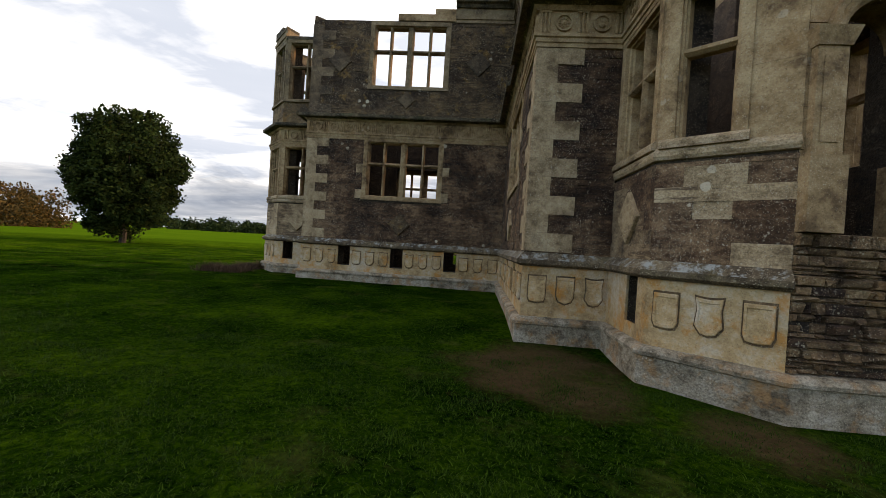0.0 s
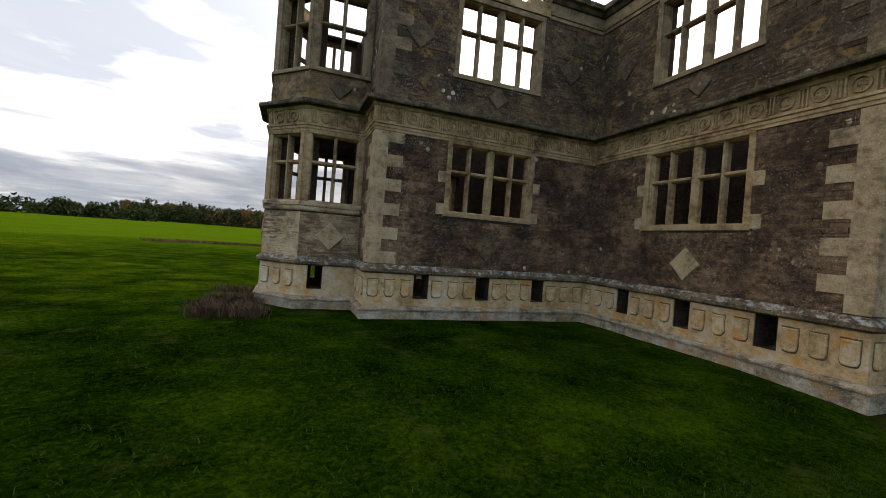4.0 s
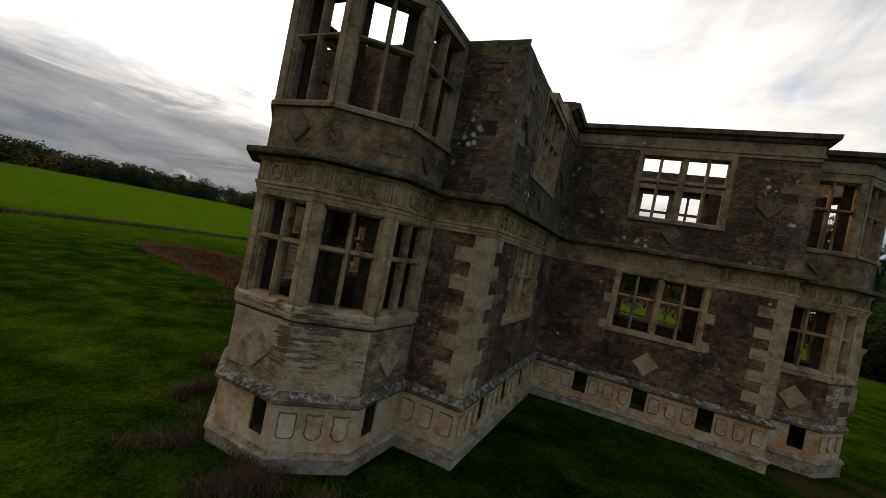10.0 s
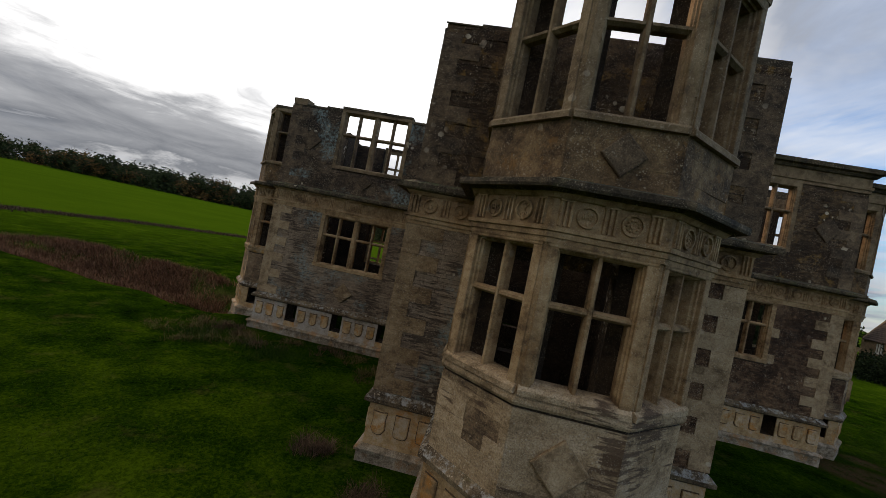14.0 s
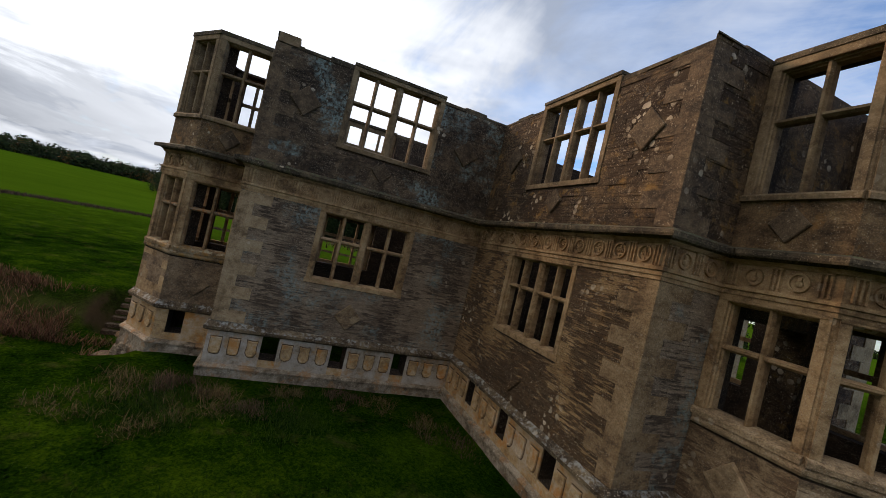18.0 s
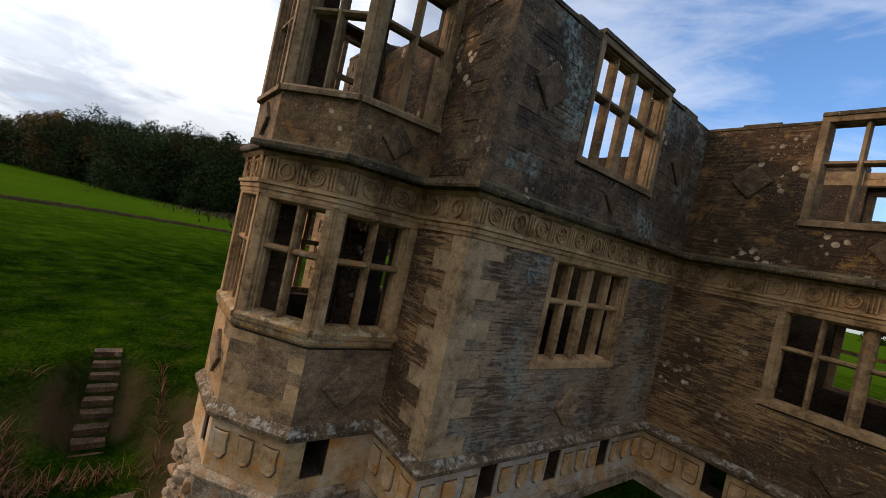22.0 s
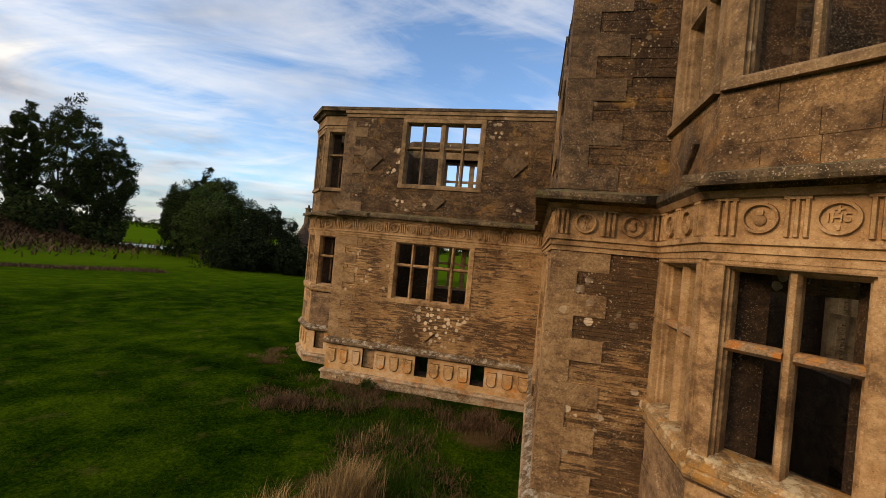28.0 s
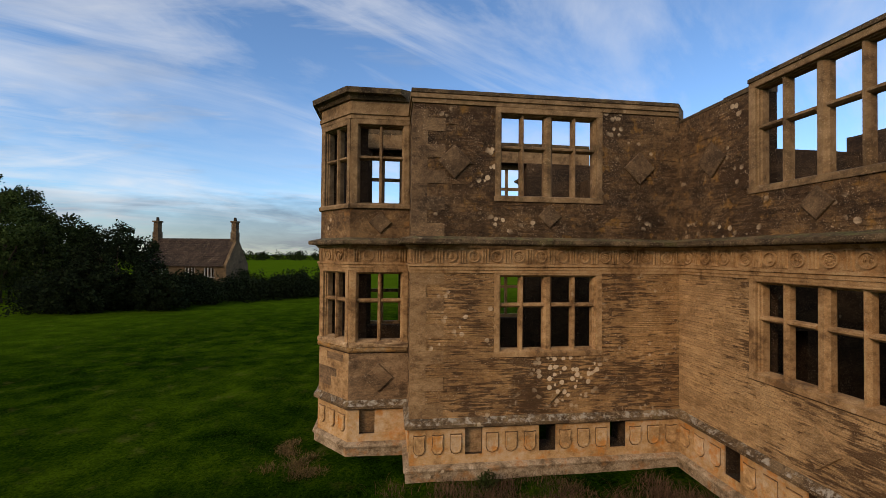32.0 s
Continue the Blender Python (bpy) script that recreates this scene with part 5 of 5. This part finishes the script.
# rubble footing of the bay laid bare by the ditch
rubble = tagged(new("rubble_footing"), "rough pale rubble laid bare under the bay", "rubble footing")
for k in range(110):
    x = rng.uniform(-2.1, 2.1)
    z = -1.5 + 1.75 * rng.random()
    y = 14.30 + (0.05 - z) * 0.10 - max(0.0, abs(x) - 0.8) * 0.98 + rng.uniform(-0.1, 0.08)
    bm = bmesh.new()
    sx, sy, sz = rng.uniform(0.12, 0.32), rng.uniform(0.14, 0.24), rng.uniform(0.07, 0.16)
    for v in box(bm, -sx, -sy, -sz, sx, sy, sz):
        v.co = Vector((v.co.x * rng.uniform(0.7, 1.05), v.co.y * rng.uniform(0.7, 1.05), v.co.z * rng.uniform(0.7, 1.05)))
    bmesh.ops.bevel(bm, geom=list(bm.edges), offset=0.03, segments=1, affect="EDGES")
    bm.transform(Matrix.Translation((x, y, z)) @ Matrix.Rotation(rng.uniform(-0.5, 0.5), 4, "Z") @ Matrix.Rotation(rng.uniform(-0.2, 0.2), 4, "Y"))
    part("stone", bm, FOOTING, rubble)


# ---- trees ----
def limb(bm, a, b, r0, r1, sides=7):
    """A tapered bough between two places."""
    d = (b - a).normalized()
    q = d.to_track_quat("Z", "Y")
    rows = []
    for p, r in ((a, r0), (a.lerp(b, 0.5) + Vector((0.03, 0.02, 0)) * (b - a).length, (r0 + r1) / 2), (b, r1)):
        rows.append([bm.verts.new(p + q @ Vector((r * math.cos(6.283 * k / sides), r * math.sin(6.283 * k / sides), 0))) for k in range(sides)])
    for u, v in zip(rows, rows[1:]):
        for k in range(sides):
            bm.faces.new((u[k], u[(k + 1) % sides], v[(k + 1) % sides], v[k]))


def leaves(verts, faces, rng, centre, radius, count, size):
    for _ in range(count):
        d = Vector((rng.gauss(0, 1), rng.gauss(0, 1), rng.gauss(0, 1)))
        p = centre + d.normalized() * radius * (rng.random() ** 0.45)
        u = Vector((rng.gauss(0, 1), rng.gauss(0, 1), rng.gauss(0, 1))).normalized()
        v = u.orthogonal().normalized()
        s = size * rng.uniform(0.6, 1.3)
        k = len(verts)
        verts += [p - u * s, p + v * s * 0.55, p + u * s, p - v * s * 0.5]
        faces.append((k, k + 1, k + 2, k + 3))


def tree(x, y, height, radius, seed, leaf, name="tree", label="", bole=0.16, dense=1.0, clumps=150, per=26, size=0.34, squash=1.0, trunks=1):
    """Trunk with limbs and a crown of leaf clumps, open in places."""
    rng = random.Random(seed)
    z = ground_height(x, y) - 0.1
    top = tagged(new(name), label, "tree", {"tall_tree": "trees by the mound", "dark_bush": "bushes before the cottage"}.get(name, ""))
    bm = bmesh.new()
    base = Vector((x, y, z))
    tips = []
    r0 = height * 0.026
    for _ in range(trunks):
        foot = base + (Vector((rng.uniform(-1, 1), rng.uniform(-1, 1), 0)) * radius * 0.4 if trunks > 1 else Vector())
        fork = foot + Vector((rng.uniform(-.3, .3), rng.uniform(-.3, .3), height * (bole + 0.12)))
        limb(bm, foot, fork, r0, r0 * 0.75, 9)
        for k in range(9):
            a = 6.283 * k / 9 + rng.uniform(-0.3, 0.3)
            e = Vector((radius * 0.62 * math.cos(a), radius * 0.62 * math.sin(a), height * rng.uniform(0.12, 0.55)))
            tip = fork + e * rng.uniform(0.7, 1.0)
            limb(bm, fork, tip, r0 * 0.45, r0 * 0.1, 6)
            for _ in range(2):
                t2 = tip + Vector((rng.uniform(-1, 1), rng.uniform(-1, 1), rng.uniform(0.1, 1.2))) * radius * 0.35
                limb(bm, fork.lerp(tip, 0.6), t2, r0 * 0.16, r0 * 0.03, 5)
                tips.append(t2)
        limb(bm, fork, foot + Vector((0, 0, height * 0.88)), r0 * 0.6, r0 * 0.08, 7)
    part("trunk", bm, BARK, top)
    verts, faces = [], []
    mid = z + height * (bole + (1 - bole) * 0.5)
    hz = height * (1 - bole) * 0.5
    n = 0
    while n < clumps:
        d = Vector((rng.gauss(0, 1), rng.gauss(0, 1), rng.gauss(0, 1))).normalized()
        rr = rng.uniform(0.3, 1.0) ** 0.5
        lump = 1.0 + 0.38 * noise.noise((d.x * 2 + seed, d.y * 2, d.z * 2))
        if noise.noise((d.x * 2.4, d.y * 2.4 + seed, d.z * 2.4)) > dense - 0.45:
            n += 1
            continue
        wide = 1.0 if d.z > 0 else squash
        c = Vector((x + d.x * radius * rr * lump * wide, y + d.y * radius * rr * lump * wide, mid + d.z * hz * rr * lump))
        leaves(verts, faces, rng, c, radius * rng.uniform(0.09, 0.24), per, size)
        n += 1
    me = bpy.data.meshes.new("crown")
    me.from_pydata([tuple(v) for v in verts], [], faces)
    me.materials.append(LEAF[leaf])
    crown = new("crown", me)
    crown.parent = top
    return top


def polar(ex, ey, az, d):
    return ex + d * math.cos(radians(az)), ey + d * math.sin(radians(az))


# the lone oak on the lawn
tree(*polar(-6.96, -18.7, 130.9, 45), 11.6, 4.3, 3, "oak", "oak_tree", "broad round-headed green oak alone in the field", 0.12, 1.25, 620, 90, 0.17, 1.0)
# trees by the mound and pond, some thin and half bare
for k, (az, d, h, r, leaf, dense, trunks) in enumerate((
        (-19.8, 118, 12, 3.2, "light", 0.55, 2), (-22.2, 116, 19, 2.8, "light", 0.6, 1), (-25.6, 115, 20, 2.8, "light", 0.8, 2), (-27.6, 114, 21, 2.6, "light", 0.7, 1),
        (-30.3, 112, 22, 3.2, "wood", 0.75, 2), (-33.6, 108, 26, 5.0, "wood", 1.05, 1), (-36.8, 108, 21, 4.6, "wood", 1.1, 1), (-43.6, 100, 13, 4.0, "light", 0.9, 1), (-46.4, 96, 16, 5.2, "wood", 1.0, 2),
        (-49.5, 90, 11, 4.5, "wood", 1.1, 1))):
    tree(*polar(0.2, 18.2, az, d), h, r, 20 + k, leaf, "tall_tree", "tall ivy-clad tree with thin open crown by the mound", 0.10, dense + 0.3, 420, 60, 0.2, 0.85, trunks)
# dark evergreens and bushes before the cottage
for k, (az, d, h, r, leaf) in enumerate(((-57.4, 62, 9.4, 3.9, "yew"), (-54.6, 60, 5.2, 2.8, "yew"), (-49.2, 76, 13.8, 3.8, "light"), (-46.6, 82, 12.6, 3.8, "wood"), (-52.0, 72, 8.6, 2.2, "wood"), (-61.2, 58, 4.0, 2.8, "yew"))):
    tree(*polar(8.9, 16.6, az, d), h, r, 50 + k, leaf, "dark_bush", "dark dense evergreen bush near the cottage", 0.02, 1.3, 260, 60, 0.16, 1.1)


def thicket(name, spots, leaf, label, seed, per=40, size=0.5, category="woodland"):
    """A far wood or hedge as one mass of leaf clumps; spots of (x, y, height, radius)."""
    rng = random.Random(seed)
    verts, faces = [], []
    for x, y, h, r in spots:
        z = ground_height(x, y)
        for _ in range(max(4, int(h / r * 3))):
            k = rng.random()
            c = Vector((x + rng.uniform(-1, 1) * r * 0.7, y + rng.uniform(-1, 1) * r * 0.7, z + h * (0.06 + 0.86 * k)))
            leaves(verts, faces, rng, c, r * (0.8 - 0.2 * k), per, size)
    me = bpy.data.meshes.new(name)
    me.from_pydata([tuple(v) for v in verts], [], faces)
    me.materials.append(LEAF[leaf])
    return tagged(new(name, me), label, category, kind="stuff")


rng = random.Random(11)
near, near2, far_w, far2, aut, hedge = [], [], [], [], [], []
for k in range(240):
    az = rng.uniform(-9.5, 13.5)
    d = 106 + (az + 10) * 2.6 + rng.uniform(0, 40)
    h = (20 - 9 * ease(3, 13.5, az)) * rng.uniform(0.62, 1.1)
    (near if rng.random() < 0.8 else near2).append((*polar(-9, 15.5, az, d), h, rng.uniform(2.6, 4.4)))
for k in range(950):
    az = rng.uniform(13, 108)
    d = 330 + rng.uniform(0, 60) + 40 * math.sin(az * 0.13)
    (far_w if rng.random() < 0.86 else far2).append((*polar(-16, -6, az, d), rng.uniform(8.0, 15.0) * (0.55 if az < 34 else 1), rng.uniform(4.0, 7.0)))
for k in range(110):
    az = rng.uniform(106, 131)
    far_w.append((*polar(-5, -20, az, 300 + rng.uniform(0, 50)), rng.uniform(4.0, 8.5), rng.uniform(3.5, 6)))
for k in range(90):
    az = rng.uniform(137, 165)
    (aut if rng.random() < 0.5 else near2).append((*polar(-5, -20, az, 120 + rng.uniform(0, 25)), rng.uniform(5.0, 10.0), rng.uniform(2.2, 3.6)))
for k in range(120):
    az = rng.uniform(-98, -20)
    far_w.append((*polar(10, 10, az, 420 + rng.uniform(0, 60)), rng.uniform(5, 10), rng.uniform(5, 8)))
for k in range(150):
    # hedge and bramble bank in front of the cottage
    az = rng.uniform(-82, -52)
    d = 56 + 6 * ease(-66, -80, az) + rng.uniform(0, 9)
    hedge.append((*polar(12.5, 14.6, az, d), rng.uniform(2.0, 4.0), rng.uniform(1.2, 2.0)))
for k in range(46):
    # undergrowth at the feet of the tall trees and round the pond
    az = rng.choice((rng.uniform(-38, -30), rng.uniform(-52, -43), rng.uniform(-24, -17)))
    near.append((*polar(0.2, 18.2, az, 98 + rng.uniform(0, 18)), rng.uniform(2.5, 7.0) * (0.6 if az > -24 else 1), rng.uniform(1.6, 3.0)))
for k in range(56):
    az = rng.uniform(-17.5, 2)
    near.append((*polar(-1.8, 18.2, az, 112 + rng.uniform(0, 22)), rng.uniform(8, 17) * (0.6 if az < -15.5 else 1), rng.uniform(2.4, 4.0)))
thicket("near_wood", near, "wood", "dark mixed woodland edge beyond the field", 1, 80, 0.34)
thicket("wood_edge", near2, "autumn", "woodland trees turning brown and yellow", 2, 80, 0.32)
thicket("far_wood", far_w, "wood", "distant dark line of woodland", 3, 34, 1.0)
thicket("far_autumn_wood", far2, "autumn", "distant woodland turning brown", 4, 34, 0.95)
thicket("autumn_thicket", aut, "autumn", "orange and brown autumn thicket", 5, 70, 0.32)
thicket("hedge", hedge, "yew", "dark overgrown hedge before the cottage", 6, 90, 0.15, "hedge")
spots = []
while len(spots) < 18000:
    x, y = 96 + rng.gauss(0, 10), -27 + rng.gauss(0, 12)
    spots.append((x, y, rng.uniform(0.4, 1.1), rng.uniform(0.5, 1.5), rng.uniform(0.06, 0.16)))
blades("mound_scrub", spots, SCRUB, "brown bracken covering the earth mound", "bracken", rng)


def pond():
    m, N, b, geo = material("pond_water", 0.08)
    b.inputs["Base Color"].default_value = (0.02, 0.025, 0.02, 1)
    b.inputs["Specular IOR Level"].default_value = 0.5
    bump(N, b, N.noise(geo["Position"], 3.0, 3.0), 0.1, 0.02)
    bm = bmesh.new()
    cx, cy = polar(0.2, 18.2, -40.5, 112)
    z = ground_height(cx, cy) + 0.35
    c = bm.verts.new((cx, cy, z))
    ringv = [bm.verts.new((cx + 8 * math.cos(a) * (1 + 0.2 * math.sin(3 * a)), cy + 6 * math.sin(a) * (1 + 0.15 * math.cos(2 * a)), z)) for a in (6.283 * k / 32 for k in range(32))]
    for k in range(32):
        bm.faces.new((c, ringv[k], ringv[(k + 1) % 32]))
    tagged(finish("water", bm, m), "still dark pond reflecting the sky", "pond", kind="structure")


pond()


# ---- the cottage beyond the hedge ----
def cottage():
    top = tagged(new("cottage"), "low stone cottage with slate roof and two gable chimneys", "house")
    x0, y0 = 37.5, -58.0
    ang = radians(-10)
    m = Matrix.Translation((x0, y0, ground_height(x0, y0) - 0.2)) @ Matrix.Rotation(ang, 4, "Z")
    ln, dp, ev, rd = 14.5, 6.6, 4.6, 8.9     # length, depth, eaves, ridge; front faces +y, near gable at x = 0

    def p(name, bm, mat, parent=top, label=""):
        bm.transform(m)
        return part(name, bm, mat, parent, label)

    def gable(x, name):
        bm = bmesh.new()
        out = [(-dp / 2, 0), (dp / 2, 0), (dp / 2, ev), (0, rd + 0.25), (-dp / 2, ev)]
        a = [bm.verts.new((x, y, z)) for y, z in out]
        b = [bm.verts.new((x + 0.5, y, z)) for y, z in out]
        for i in range(5):
            bm.faces.new((a[i], a[(i + 1) % 5], b[(i + 1) % 5], b[i]))
        bm.faces.new(a)
        bm.faces.new(b)
        g = p(name, bm, COTTAGE_WALL)
        return g

    gable(0, "gable_wall")
    gable(ln - 0.5, "gable_wall")
    wins = ((2.0, 3.6), (5.2, 6.8), (9.6, 11.2))
    bm = bmesh.new()
    xs = [0.5] + [v for w in wins for v in w] + [ln - 0.5]
    for i in range(0, len(xs) - 1):
        if i % 2 == 0:
            box(bm, xs[i], dp / 2 - 0.5, 0, xs[i + 1], dp / 2 - 0.02, ev)
        else:
            box(bm, xs[i], dp / 2 - 0.5, 0, xs[i + 1], dp / 2 - 0.02, 2.7)
            box(bm, xs[i], dp / 2 - 0.5, 4.1, xs[i + 1], dp / 2 - 0.02, ev)
    p("wall", bm, COTTAGE_WALL, label="coursed limestone front wall")
    bm = bmesh.new()
    box(bm, 0.5, -dp / 2 + 0.02, 0, ln - 0.5, -dp / 2 + 0.5, ev)
    p("wall", bm, COTTAGE_WALL)
    for a, b in wins:
        bm = bmesh.new()
        for k in range(4):
            x = a + (b - a) * k / 3
            box(bm, x - 0.06, dp / 2 - 0.2, 2.7, x + 0.06, dp / 2 - 0.05, 4.1)
        win = p("window", bm, PALE_PAINT, label="pale mullioned cottage window")
        bm = bmesh.new()
        box(bm, a - 0.1, dp / 2 - 0.25, 2.58, b + 0.1, dp / 2 + 0.06, 2.7)
        p("sill", bm, PALE_PAINT, win)
    # roof slopes laid in courses of slates
    for sign in (1, -1):
        e = dp / 2 + 0.25
        bm = bmesh.new()
        quad_box(bm, [(0.5, sign * e, ev - 0.3), (ln - 0.5, sign * e, ev - 0.3), (ln - 0.5, 0, rd - 0.1), (0.5, 0, rd - 0.1), (0.5, sign * e, ev - 0.24), (ln - 0.5, sign * e, ev - 0.24), (ln - 0.5, 0, rd - 0.02), (0.5, 0, rd - 0.02)])
        slope = p("roof_slope", bm, COTTAGE_ROOF, label="dark slate roof slope")
        n = 15
        for k in range(n):
            f0, f1 = k / n, (k + 1.1) / n
            y_a, y_b = sign * e * (1 - f0), sign * e * max(0.0, 1 - f1)
            z_a, z_b = ev - 0.25 + (rd - ev + 0.25) * f0, ev - 0.25 + (rd - ev + 0.25) * min(1.0, f1)
            bm = bmesh.new()
            quad_box(bm, [(0.5, y_a, z_a), (ln - 0.5, y_a, z_a), (ln - 0.5, y_b, z_b), (0.5, y_b, z_b), (0.5, y_a, z_a + 0.09), (ln - 0.5, y_a, z_a + 0.09), (ln - 0.5, y_b, z_b + 0.02), (0.5, y_b, z_b + 0.02)])
            p("slate_course", bm, COTTAGE_ROOF, slope)
    for x in (0.05, ln - 1.0):
        bm = bmesh.new()
        box(bm, x, -0.55, rd - 0.5, x + 0.95, 0.55, rd + 1.1)
        box(bm, x + 0.08, -0.45, rd + 1.1, x + 0.87, 0.45, rd + 2.7)
        st = p("chimney", bm, COTTAGE_WALL, label="stone chimney stack")
        bm = bmesh.new()
        box(bm, x - 0.05, -0.6, rd + 2.7, x + 1.0, 0.6, rd + 2.95)
        p("chimney_cap", bm, COTTAGE_WALL, st)
        bm = bmesh.new()
        bmesh.ops.create_cone(bm, cap_ends=True, segments=12, radius1=0.26, radius2=0.2, depth=0.6, matrix=Matrix.Translation((x + 0.48, 0, rd + 3.25)))
        p("chimney_pot", bm, BARK, st)


cottage()
